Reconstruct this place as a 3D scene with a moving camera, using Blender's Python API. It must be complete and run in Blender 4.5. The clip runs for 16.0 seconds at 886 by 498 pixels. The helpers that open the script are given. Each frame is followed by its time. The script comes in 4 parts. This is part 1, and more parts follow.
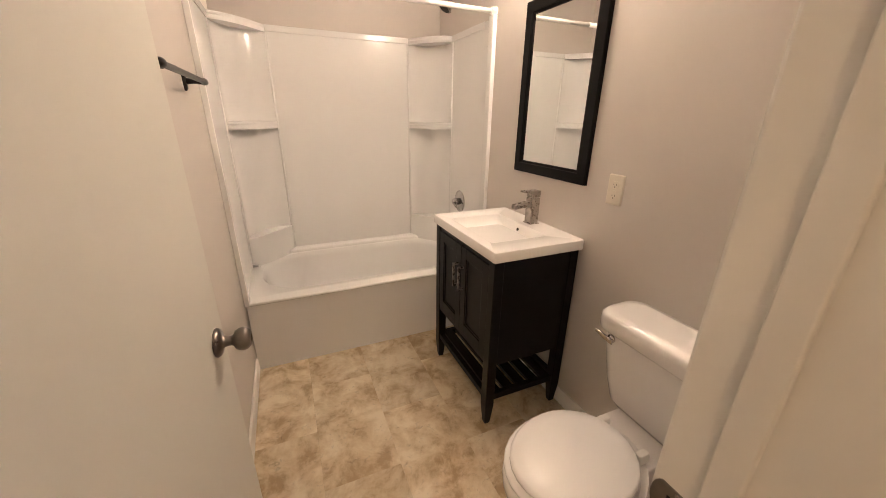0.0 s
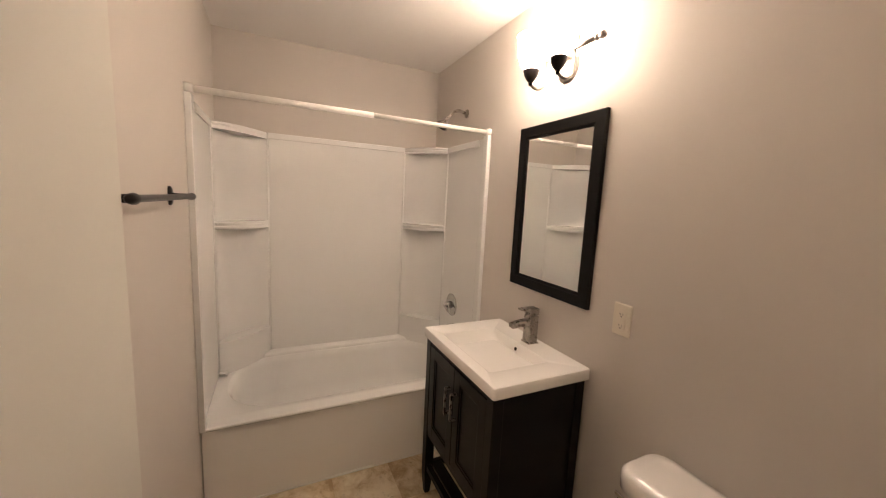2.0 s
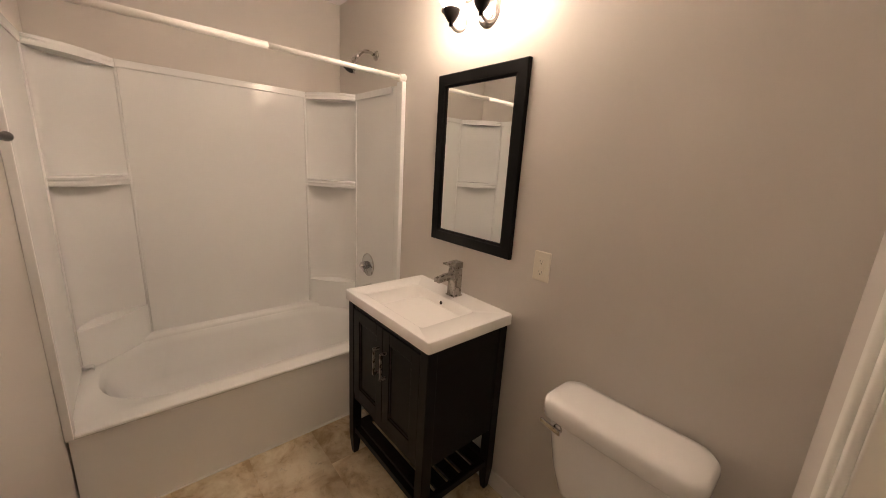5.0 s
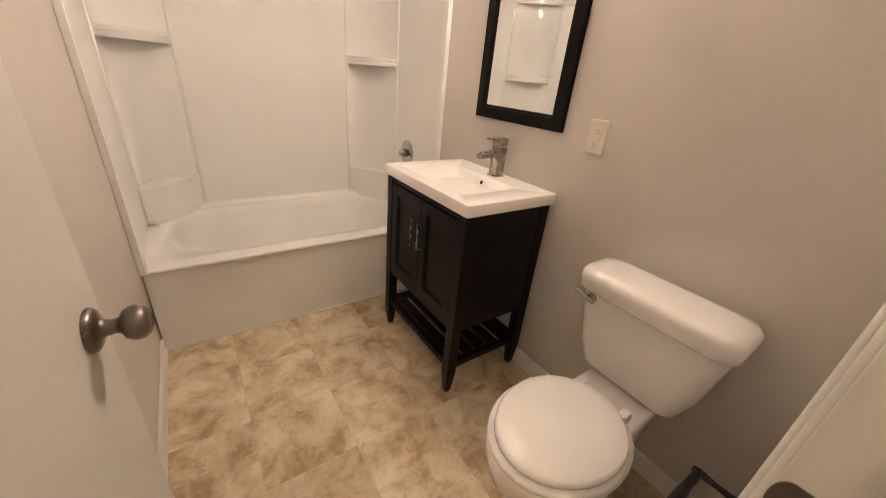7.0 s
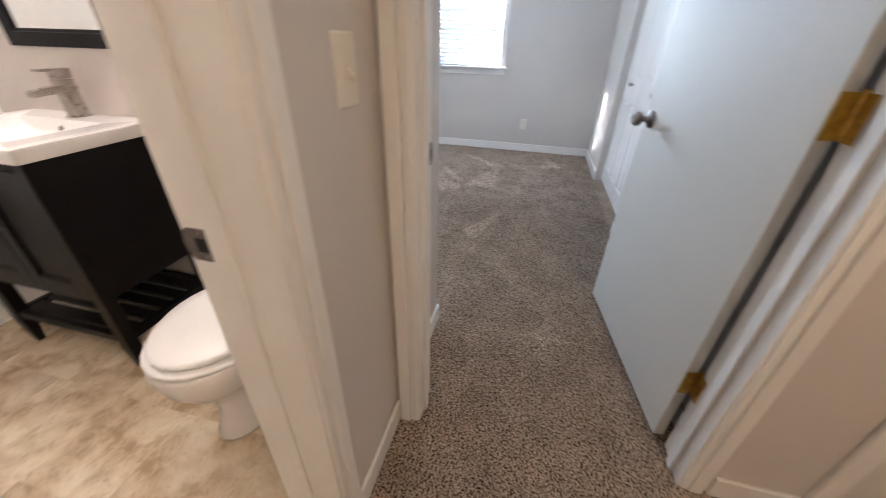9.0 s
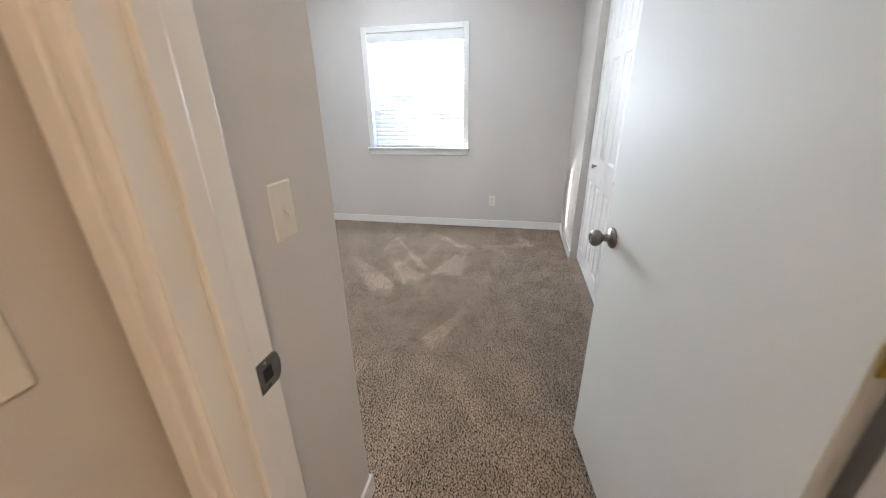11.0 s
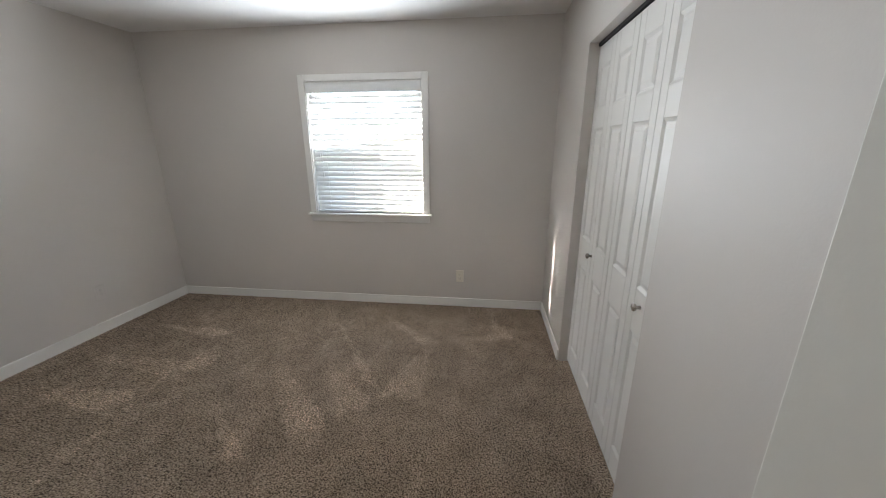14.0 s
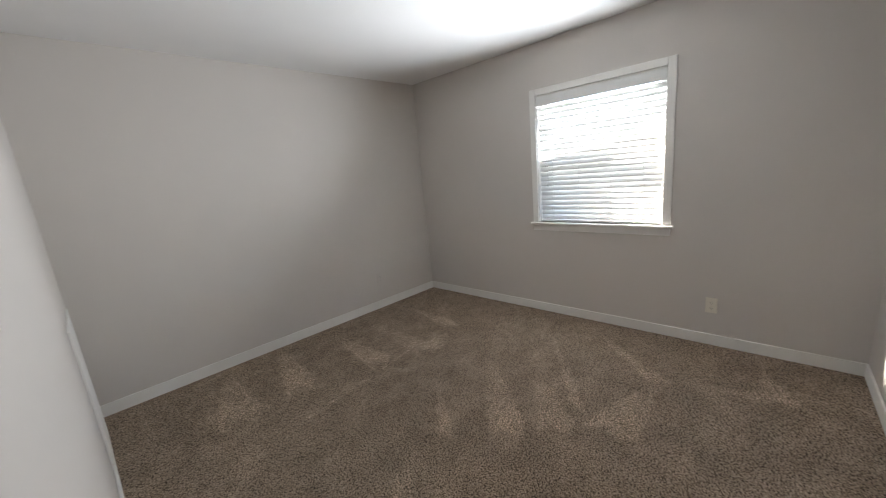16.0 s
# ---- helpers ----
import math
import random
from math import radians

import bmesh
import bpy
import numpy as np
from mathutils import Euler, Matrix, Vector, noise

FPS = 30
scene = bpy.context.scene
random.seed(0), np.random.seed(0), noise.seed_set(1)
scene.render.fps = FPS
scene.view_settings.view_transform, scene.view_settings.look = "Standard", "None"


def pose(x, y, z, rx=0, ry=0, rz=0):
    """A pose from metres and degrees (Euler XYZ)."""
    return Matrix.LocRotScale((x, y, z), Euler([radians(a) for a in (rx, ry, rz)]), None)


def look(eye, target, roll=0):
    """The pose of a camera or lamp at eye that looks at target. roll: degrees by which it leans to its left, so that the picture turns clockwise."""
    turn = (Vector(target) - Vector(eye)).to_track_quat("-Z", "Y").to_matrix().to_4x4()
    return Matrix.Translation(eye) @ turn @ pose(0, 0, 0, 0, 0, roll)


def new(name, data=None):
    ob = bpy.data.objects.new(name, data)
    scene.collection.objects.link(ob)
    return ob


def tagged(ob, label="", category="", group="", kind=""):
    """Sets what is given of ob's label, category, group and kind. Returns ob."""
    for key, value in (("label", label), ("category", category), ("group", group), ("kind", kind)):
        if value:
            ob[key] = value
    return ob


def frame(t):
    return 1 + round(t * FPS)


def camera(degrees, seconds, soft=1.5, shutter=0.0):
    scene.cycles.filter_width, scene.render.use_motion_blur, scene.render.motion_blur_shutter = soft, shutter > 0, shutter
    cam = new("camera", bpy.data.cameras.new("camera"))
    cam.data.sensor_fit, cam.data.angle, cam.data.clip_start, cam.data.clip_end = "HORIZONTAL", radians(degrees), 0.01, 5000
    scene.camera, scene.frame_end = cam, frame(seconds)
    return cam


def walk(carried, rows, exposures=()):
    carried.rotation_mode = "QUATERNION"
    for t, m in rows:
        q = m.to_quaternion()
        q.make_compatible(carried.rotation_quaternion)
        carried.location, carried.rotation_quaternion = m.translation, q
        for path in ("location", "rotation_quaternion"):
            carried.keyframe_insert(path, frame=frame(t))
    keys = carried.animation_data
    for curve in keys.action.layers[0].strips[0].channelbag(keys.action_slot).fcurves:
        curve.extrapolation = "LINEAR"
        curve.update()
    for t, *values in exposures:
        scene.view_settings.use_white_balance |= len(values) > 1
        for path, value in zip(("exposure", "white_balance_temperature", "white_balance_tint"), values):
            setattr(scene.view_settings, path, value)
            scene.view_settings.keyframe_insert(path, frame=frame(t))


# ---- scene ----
cam = camera(102.5, 16.0, soft=0.75, shutter=0.4)
PATH = [
    (0, (0.243, 0.242, 1.39), (0.997, 1.957, 0.689), 0.8),
    (0.5, (0.234, 0.284, 1.416), (1.032, 2.0, 0.769), 1.3),
    (1, (0.267, 0.321, 1.442), (1.106, 2.044, 0.871), 0.0),
    (1.5, (0.255, 0.351, 1.483), (1.214, 2.054, 1.057), 1.9),
    (2, (0.279, 0.389, 1.521), (1.126, 2.182, 1.255), 2.8),
    (2.5, (0.264, 0.407, 1.528), (1.03, 2.24, 1.296), 3.8),
    (3, (0.255, 0.423, 1.556), (1.057, 2.236, 1.296), 3.4),
    (3.5, (0.267, 0.442, 1.56), (1.368, 2.091, 1.298), 4.1),
    (5.8, (0.226, 0.496, 1.407), (1.507, 1.904, 0.791), 5.2),
    (6, (0.226, 0.489, 1.383), (1.488, 1.891, 0.718), 6.0),
    (6.5, (0.211, 0.485, 1.317), (1.378, 1.906, 0.53), 7.0),
    (7, (0.213, 0.467, 1.271), (1.287, 1.915, 0.406), 5.7),
    (7.5, (0.2, 0.443, 1.219), (1.238, 1.846, 0.242), 5.1),
    (8, (0.216, 0.368, 1.199), (1.375, 1.665, 0.211), 3.4),
    (8.5, (0.256, 0.145, 1.173), (1.753, 0.944, 0.115), 6.4),
    (9, (0.294, -0.045, 1.186), (1.965, 0.352, 0.16), 1.5),
    (9.5, (0.336, -0.123, 1.183), (2.034, 0.027, 0.137), 1.2),
    (9.7, (0.353, -0.145, 1.198), (2.084, -0.008, 0.205), 1.3),
    (10, (0.411, -0.157, 1.246), (2.207, -0.007, 0.379), 1.6),
    (10.2, (0.469, -0.164, 1.269), (2.299, 0.042, 0.487), 0.2),
    (12.3, (1.268, -0.182, 1.347), (3.006, 0.372, 0.528), -2.5),
    (12.5, (1.338, -0.192, 1.351), (3.087, 0.278, 0.503), -1.9),
    (13, (1.478, -0.153, 1.413), (3.319, 0.206, 0.72), 0.8),
    (13.5, (1.574, -0.13, 1.475), (3.482, 0.018, 0.894), 2.0),
    (14, (1.59, -0.136, 1.515), (3.497, 0.092, 0.955), -0.2),
    (14.5, (1.603, -0.164, 1.498), (3.458, 0.367, 0.97), -3.0),
    (15, (1.677, -0.165, 1.558), (3.38, 0.736, 1.021), -7.2),
    (15.5, (1.687, -0.181, 1.49), (3.229, 0.996, 1.007), -6.2),
    (16, (1.665, -0.195, 1.462), (3.082, 1.151, 1.039), -5.4),
]
STOPS = [(0, 5.25, 6550, 14), (1.0, 5.05, 6550, 14), (1.5, 4.85, 6550, 14), (2.0, 4.75, 6550, 14), (3.5, 4.62, 6550, 14), (5.8, 4.8, 6550, 13), (7.0, 5.3, 6450, 12), (8.0, 5.45, 6250, 12),
         (8.5, 5.5, 5300, 12), (9.0, 5.8, 5400, 12), (10.2, 5.95, 5650, 11), (12.3, 5.8, 6250, 12), (13.0, 5.5, 6350, 12), (14.0, 4.9, 6350, 12), (16.0, 4.82, 6450, 13)]
walk(cam, [(t, look(eye, target, roll)) for t, eye, target, roll in PATH], STOPS)


# ---- light and sky ----
SUN_AZ, SUN_EL = math.atan2(0.278, 1.0), math.atan(0.61)
world = bpy.data.worlds.new("sky")
scene.world = world
world.use_nodes = True
wn = world.node_tree.nodes
sky = wn.new("ShaderNodeTexSky")
sky.sky_type, sky.sun_disc, sky.sun_elevation, sky.sun_rotation = "NISHITA", False, SUN_EL, SUN_AZ
wn["Background"].inputs["Strength"].default_value = 0.05
world.node_tree.links.new(sky.outputs[0], wn["Background"].inputs[0])


def lamp(name, kind, m, energy, color, **more):
    data = bpy.data.lights.new(name, kind)
    data.energy, data.color = energy, color
    if kind == "AREA":
        data.shape, data.size, data.size_y = "RECTANGLE", more["w"], more["h"]
    if kind == "SUN":
        data.angle = radians(0.5)
    ob = new(name, data)
    ob.matrix_world = m
    return ob


to_sun = Vector((math.sin(SUN_AZ) * math.cos(SUN_EL), math.cos(SUN_AZ) * math.cos(SUN_EL), math.sin(SUN_EL)))
lamp("sun", "SUN", look(to_sun * 20, (0, 0, 0)), 2.0, (1.0, 0.94, 0.85))
# daylight that the slats of the bedroom window throw up towards the ceiling
slat_light = lamp("window_daylight", "AREA", look((4.755, 0.935, 1.48), (3.955, 1.0, 1.90)), 1.95, (0.87, 0.95, 1.0), w=0.98, h=0.9)
slat_light.data.spread = radians(128)


# ---- materials ----
def mat(name, color, rough=0.5, metal=0.0, vary=0.0, scale=4.0, bump=0.0, bscale=200.0, spec=0.5, coat=0.0, second=None, detail=4.0, emit=0.0, ecol=None):
    m = bpy.data.materials.new(name)
    m.use_nodes = True
    nt = m.node_tree
    b = nt.nodes["Principled BSDF"]
    b.inputs["Roughness"].default_value, b.inputs["Metallic"].default_value = rough, metal
    b.inputs["Specular IOR Level"].default_value, b.inputs["Coat Weight"].default_value = spec, coat
    b.inputs["Base Color"].default_value = (*color, 1)
    if emit:
        b.inputs["Emission Color"].default_value = (*(ecol or color), 1)
        b.inputs["Emission Strength"].default_value = emit
    tc = nt.nodes.new("ShaderNodeTexCoord")
    if vary:
        n = nt.nodes.new("ShaderNodeTexNoise")
        n.inputs["Scale"].default_value, n.inputs["Detail"].default_value = scale, detail
        nt.links.new(tc.outputs["Object"], n.inputs["Vector"])
        r = nt.nodes.new("ShaderNodeValToRGB")
        dark = second or tuple(c * (1 - vary) for c in color)
        r.color_ramp.elements[0].color, r.color_ramp.elements[1].color = (*dark, 1), (*color, 1)
        r.color_ramp.elements[0].position, r.color_ramp.elements[1].position = 0.3, 0.7
        nt.links.new(n.outputs["Fac"], r.inputs[0])
        nt.links.new(r.outputs[0], b.inputs["Base Color"])
        rr = nt.nodes.new("ShaderNodeMapRange")
        rr.inputs["To Min"].default_value, rr.inputs["To Max"].default_value = max(0, rough - 0.06), min(1, rough + 0.06)
        nt.links.new(n.outputs["Fac"], rr.inputs[0])
        nt.links.new(rr.outputs[0], b.inputs["Roughness"])
    if bump:
        n2 = nt.nodes.new("ShaderNodeTexNoise")
        n2.inputs["Scale"].default_value, n2.inputs["Detail"].default_value = bscale, 3
        nt.links.new(tc.outputs["Object"], n2.inputs["Vector"])
        bp = nt.nodes.new("ShaderNodeBump")
        bp.inputs["Strength"].default_value, bp.inputs["Distance"].default_value = bump, 0.002
        nt.links.new(n2.outputs["Fac"], bp.inputs["Height"])
        nt.links.new(bp.outputs[0], b.inputs["Normal"])
    return m


WALL = mat("wall_paint", (0.635, 0.591, 0.548), 0.55, vary=0.03, scale=1.5, bump=0.12, bscale=140)
CEIL = mat("ceiling_paint", (0.82, 0.80, 0.78), 0.85, vary=0.03, scale=2, bump=0.25, bscale=90)
TRIM = mat("trim_paint", (0.84, 0.82, 0.78), 0.36, vary=0.03, scale=6, bump=0.05, bscale=60)
DOORPAINT = mat("door_paint", (0.70, 0.685, 0.63), 0.62, vary=0.03, scale=3, bump=0.10, bscale=110)
ACRYLIC = mat("white_acrylic", (0.84, 0.84, 0.83), 0.14, vary=0.02, scale=3, bump=0.02, bscale=12)
PORCELAIN = mat("white_porcelain", (0.84, 0.82, 0.80), 0.07, coat=0.3)
SEATWHITE = mat("seat_white", (0.84, 0.83, 0.82), 0.26)
SINKWHITE = mat("sink_white", (0.88, 0.87, 0.86), 0.12, vary=0.01, scale=5)
ESPRESSO = mat("espresso_wood", (0.006, 0.005, 0.005), 0.40, spec=0.22, vary=0.4, scale=25, bump=0.05, bscale=80)
FRAMEBLACK = mat("black_frame", (0.004, 0.0035, 0.0035), 0.48, spec=0.18, vary=0.3, scale=30, bump=0.08, bscale=90)
NICKEL = mat("brushed_nickel", (0.40, 0.365, 0.33), 0.28, 1.0, vary=0.12, scale=60)
AGEDNICKEL = mat("aged_nickel", (0.26, 0.235, 0.215), 0.30, 1.0, vary=0.2, scale=40)
CHROME = mat("chrome", (0.55, 0.54, 0.53), 0.10, 1.0, vary=0.03, scale=20)
BRONZE = mat("oil_rubbed_bronze", (0.010, 0.007, 0.006), 0.34, 0.2, spec=0.3, vary=0.3, scale=40)
BRASS = mat("worn_brass", (0.62, 0.42, 0.10), 0.32, 1.0, vary=0.35, scale=70)
IVORY = mat("ivory_plastic", (0.76, 0.71, 0.61), 0.35, vary=0.02, scale=10)
WHITEPLASTIC = mat("white_plastic", (0.80, 0.79, 0.76), 0.35, vary=0.02, scale=10)
DARK = mat("dark_slot", (0.012, 0.011, 0.010), 0.7, vary=0.2, scale=30)
BLIND = mat("blind_slat", (0.82, 0.82, 0.80), 0.40, vary=0.03, scale=15)
VINYL = mat("window_vinyl", (0.82, 0.82, 0.80), 0.35, vary=0.02, scale=10)
GRASS = mat("lawn", (0.035, 0.045, 0.02), 0.9, vary=0.5, scale=3, bump=0.5, bscale=30)
SIDING = mat("outside_siding", (0.45, 0.43, 0.40), 0.8, vary=0.1, scale=2)
SHADE = mat("lit_glass_shade", (0.95, 0.92, 0.86), 0.3, emit=2.2, ecol=(1.0, 0.80, 0.62))
HALLGLASS = mat("lit_hall_glass", (0.95, 0.92, 0.86), 0.3, emit=1.4, ecol=(1.0, 0.69, 0.40))
MIRROR = mat("mirror_glass", (0.90, 0.92, 0.91), 0.0, 1.0)
GLASS = mat("pane_glass", (1, 1, 1), 0.0)
GLASS.node_tree.nodes["Principled BSDF"].inputs["Transmission Weight"].default_value = 1.0
GLASS.node_tree.nodes["Principled BSDF"].inputs["IOR"].default_value = 1.05


def carpet_material():
    m = mat("carpet_pile", (0.30, 0.26, 0.22), 0.95, spec=0.1)
    nt = m.node_tree
    b = nt.nodes["Principled BSDF"]
    tc = nt.nodes.new("ShaderNodeTexCoord")

    def noise_node(scale, detail=3.0, stretch=None, rot=0.0):
        n = nt.nodes.new("ShaderNodeTexNoise")
        n.inputs["Scale"].default_value, n.inputs["Detail"].default_value = scale, detail
        src = tc.outputs["Object"]
        if stretch:
            vr = nt.nodes.new("ShaderNodeVectorRotate")
            vr.rotation_type = "Z_AXIS"
            vr.inputs["Angle"].default_value = -rot
            nt.links.new(src, vr.inputs["Vector"])
            mp = nt.nodes.new("ShaderNodeMapping")
            mp.inputs["Scale"].default_value = stretch
            nt.links.new(vr.outputs[0], mp.inputs["Vector"])
            src = mp.outputs[0]
        nt.links.new(src, n.inputs["Vector"])
        return n

    fleck = noise_node(135, 2.5)
    ramp = nt.nodes.new("ShaderNodeValToRGB")
    ramp.color_ramp.elements[0].position, ramp.color_ramp.elements[0].color = 0.38, (0.050, 0.036, 0.026, 1)
    ramp.color_ramp.elements[1].position, ramp.color_ramp.elements[1].color = 0.62, (0.62, 0.495, 0.38, 1)
    mid = ramp.color_ramp.elements.new(0.46)
    mid.color = (0.315, 0.237, 0.172, 1)
    nt.links.new(fleck.outputs["Fac"], ramp.inputs[0])
    # lanes left by the vacuum cleaner, their sheen put into the colour
    lane = noise_node(1.0, 3.0, (1.7, 7.5, 1), radians(24))
    lane2 = noise_node(1.0, 3.0, (1.9, 6.5, 1), radians(-6))
    most = nt.nodes.new("ShaderNodeMath")
    most.operation = "MAXIMUM"
    nt.links.new(lane.outputs["Fac"], most.inputs[0])
    nt.links.new(lane2.outputs["Fac"], most.inputs[1])
    lr = nt.nodes.new("ShaderNodeMapRange")
    lr.inputs["From Min"].default_value, lr.inputs["From Max"].default_value = 0.57, 0.67
    lr.inputs["To Min"].default_value, lr.inputs["To Max"].default_value = 0.97, 1.08
    nt.links.new(most.outputs[0], lr.inputs[0])
    patch = noise_node(5.5, 6.0)
    pr = nt.nodes.new("ShaderNodeMapRange")
    pr.inputs["From Min"].default_value, pr.inputs["From Max"].default_value = 0.3, 0.7
    pr.inputs["To Min"].default_value, pr.inputs["To Max"].default_value = 0.84, 1.14
    nt.links.new(patch.outputs["Fac"], pr.inputs[0])
    mul = nt.nodes.new("ShaderNodeMath")
    mul.operation = "MULTIPLY"
    nt.links.new(lr.outputs[0], mul.inputs[0])
    nt.links.new(pr.outputs[0], mul.inputs[1])
    # single strokes of the cleaner, the brushed pile's sheen painted as lighter colour
    stroke_sheen = nt.nodes.new("ShaderNodeAttribute")
    stroke_sheen.attribute_name = "stroke_sheen"
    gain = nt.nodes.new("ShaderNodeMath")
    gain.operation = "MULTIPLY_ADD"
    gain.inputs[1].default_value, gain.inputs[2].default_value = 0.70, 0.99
    nt.links.new(stroke_sheen.outputs["Fac"], gain.inputs[0])
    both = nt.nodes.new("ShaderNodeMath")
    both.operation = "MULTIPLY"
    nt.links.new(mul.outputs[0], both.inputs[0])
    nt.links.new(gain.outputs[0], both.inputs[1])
    mix = nt.nodes.new("ShaderNodeVectorMath")
    mix.operation = "SCALE"
    nt.links.new(ramp.outputs[0], mix.inputs[0])
    nt.links.new(both.outputs[0], mix.inputs["Scale"])
    nt.links.new(mix.outputs[0], b.inputs["Base Color"])
    rough = noise_node(170, 2.0)
    bp = nt.nodes.new("ShaderNodeBump")
    bp.inputs["Strength"].default_value, bp.inputs["Distance"].default_value = 1.0, 0.006
    nt.links.new(rough.outputs["Fac"], bp.inputs["Height"])
    nt.links.new(bp.outputs[0], b.inputs["Normal"])
    return m


def tile_material():
    m = mat("stone_look_vinyl", (0.38, 0.30, 0.20), 0.38, spec=0.4)
    nt = m.node_tree
    b = nt.nodes["Principled BSDF"]
    tc = nt.nodes.new("ShaderNodeTexCoord")
    info = nt.nodes.new("ShaderNodeObjectInfo")
    off = nt.nodes.new("ShaderNodeVectorMath")
    off.operation = "MULTIPLY_ADD"
    off.inputs[1].default_value = (37, 53, 11)
    nt.links.new(info.outputs["Random"], off.inputs[0])
    nt.links.new(tc.outputs["Object"], off.inputs[2])

    def tex(scale, detail, dist=0.0):
        n = nt.nodes.new("ShaderNodeTexNoise")
        n.inputs["Scale"].default_value, n.inputs["Detail"].default_value, n.inputs["Distortion"].default_value = scale, detail, dist
        n.inputs["Roughness"].default_value = 0.65
        nt.links.new(off.outputs[0], n.inputs["Vector"])
        return n

    big = tex(7.0, 12, 0.3)
    ramp = nt.nodes.new("ShaderNodeValToRGB")
    e = ramp.color_ramp.elements
    e[0].position, e[0].color = 0.38, (0.41, 0.30, 0.175, 1)
    e[1].position, e[1].color = 0.62, (0.79, 0.70, 0.54, 1)
    x = e.new(0.48)
    x.color = (0.62, 0.50, 0.335, 1)
    nt.links.new(big.outputs["Fac"], ramp.inputs[0])
    pit = tex(30, 8, 1.2)
    pr = nt.nodes.new("ShaderNodeMapRange")
    pr.inputs["From Min"].default_value, pr.inputs["From Max"].default_value = 0.28, 0.42
    pr.inputs["To Min"].default_value, pr.inputs["To Max"].default_value = 0.62, 1.0
    nt.links.new(pit.outputs["Fac"], pr.inputs[0])
    tone = nt.nodes.new("ShaderNodeMapRange")
    tone.inputs["To Min"].default_value, tone.inputs["To Max"].default_value = 0.84, 1.06
    nt.links.new(info.outputs["Random"], tone.inputs[0])
    mul = nt.nodes.new("ShaderNodeMath")
    mul.operation = "MULTIPLY"
    nt.links.new(pr.outputs[0], mul.inputs[0])
    nt.links.new(tone.outputs[0], mul.inputs[1])
    sc = nt.nodes.new("ShaderNodeVectorMath")
    sc.operation = "SCALE"
    nt.links.new(ramp.outputs[0], sc.inputs[0])
    nt.links.new(mul.outputs[0], sc.inputs["Scale"])
    nt.links.new(sc.outputs[0], b.inputs["Base Color"])
    bp = nt.nodes.new("ShaderNodeBump")
    bp.inputs["Strength"].default_value, bp.inputs["Distance"].default_value = 0.25, 0.001
    nt.links.new(pit.outputs["Fac"], bp.inputs["Height"])
    nt.links.new(bp.outputs[0], b.inputs["Normal"])
    return m


CARPET = carpet_material()
TILE = tile_material()
GROUT = mat("tile_joint", (0.44, 0.345, 0.23), 0.7, vary=0.2, scale=20)


# ---- mesh helpers ----
def box(bm, x0, x1, y0, y1, z0, z1):
    v = [bm.verts.new((x, y, z)) for x in (x0, x1) for y in (y0, y1) for z in (z0, z1)]
    for f in ((0, 1, 3, 2), (4, 6, 7, 5), (0, 4, 5, 1), (2, 3, 7, 6), (0, 2, 6, 4), (1, 5, 7, 3)):
        bm.faces.new([v[i] for i in f])


def loft(bm, rings, cap0=True, cap1=True, closed=True):
    """Skin a run of rings that have the same number of points."""
    vs = [[bm.verts.new(p) for p in r] for r in rings]
    n = len(vs[0])
    for a, b in zip(vs, vs[1:]):
        for i in range(n if closed else n - 1):
            j = (i + 1) % n
            bm.faces.new((a[i], a[j], b[j], b[i]))
    if cap0:
        bm.faces.new(vs[0][::-1])
    if cap1:
        bm.faces.new(vs[-1])


def lathe(bm, profile, m, seg=24):
    """Turn (radius, height) pairs round the local z of m."""
    rings = []
    for r, h in profile:
        r = max(r, 0.0004)
        rings.append([m @ Vector((r * math.cos(2 * math.pi * i / seg), r * math.sin(2 * math.pi * i / seg), h)) for i in range(seg)])
    loft(bm, rings)


def axis_to(p, d):
    """A pose at p whose z runs along d."""
    return Matrix.Translation(p) @ Vector(d).to_track_quat("Z", "Y").to_matrix().to_4x4()


def tube(bm, pts, r, seg=10):
    pts = [Vector(p) for p in pts]
    rings = []
    up = Vector((0, 0, 1))
    for i, p in enumerate(pts):
        d = (pts[min(i + 1, len(pts) - 1)] - pts[max(i - 1, 0)]).normalized()
        side = d.cross(up if abs(d.z) < 0.95 else Vector((0, 1, 0))).normalized()
        top = side.cross(d)
        rr = r[i] if isinstance(r, (list, tuple)) else r
        rings.append([p + rr * (math.cos(a) * side + math.sin(a) * top) for a in (2 * math.pi * k / seg for k in range(seg))])
    loft(bm, rings)


def rounded(w, d, r, z, cx=0.0, cy=0.0, seg=5):
    """A rounded rectangle of w by d at height z."""
    pts = []
    for qx, qy, a0 in ((1, 1, 0), (-1, 1, 90), (-1, -1, 180), (1, -1, 270)):
        for k in range(seg + 1):
            a = radians(a0 + 90 * k / seg)
            pts.append((cx + qx * (w / 2 - r) + r * math.cos(a), cy + qy * (d / 2 - r) + r * math.sin(a), z))
    return pts


def mesh(name, material, build, parent=None, bevel=0.0, smooth=False, segs=2):
    bm = bmesh.new()
    build(bm)
    bmesh.ops.recalc_face_normals(bm, faces=bm.faces)
    me = bpy.data.meshes.new(name)
    bm.to_mesh(me)
    bm.free()
    me.materials.append(material)
    ob = new(name, me)
    if smooth:
        for p in me.polygons:
            p.use_smooth = True
    if bevel:
        mod = ob.modifiers.new("edge", "BEVEL")
        mod.width, mod.segments, mod.limit_method, mod.angle_limit = bevel, segs, "ANGLE", radians(40)
        for p in me.polygons:
            p.use_smooth = True
        mod.harden_normals = True
    if parent:
        ob.parent = parent
    return ob


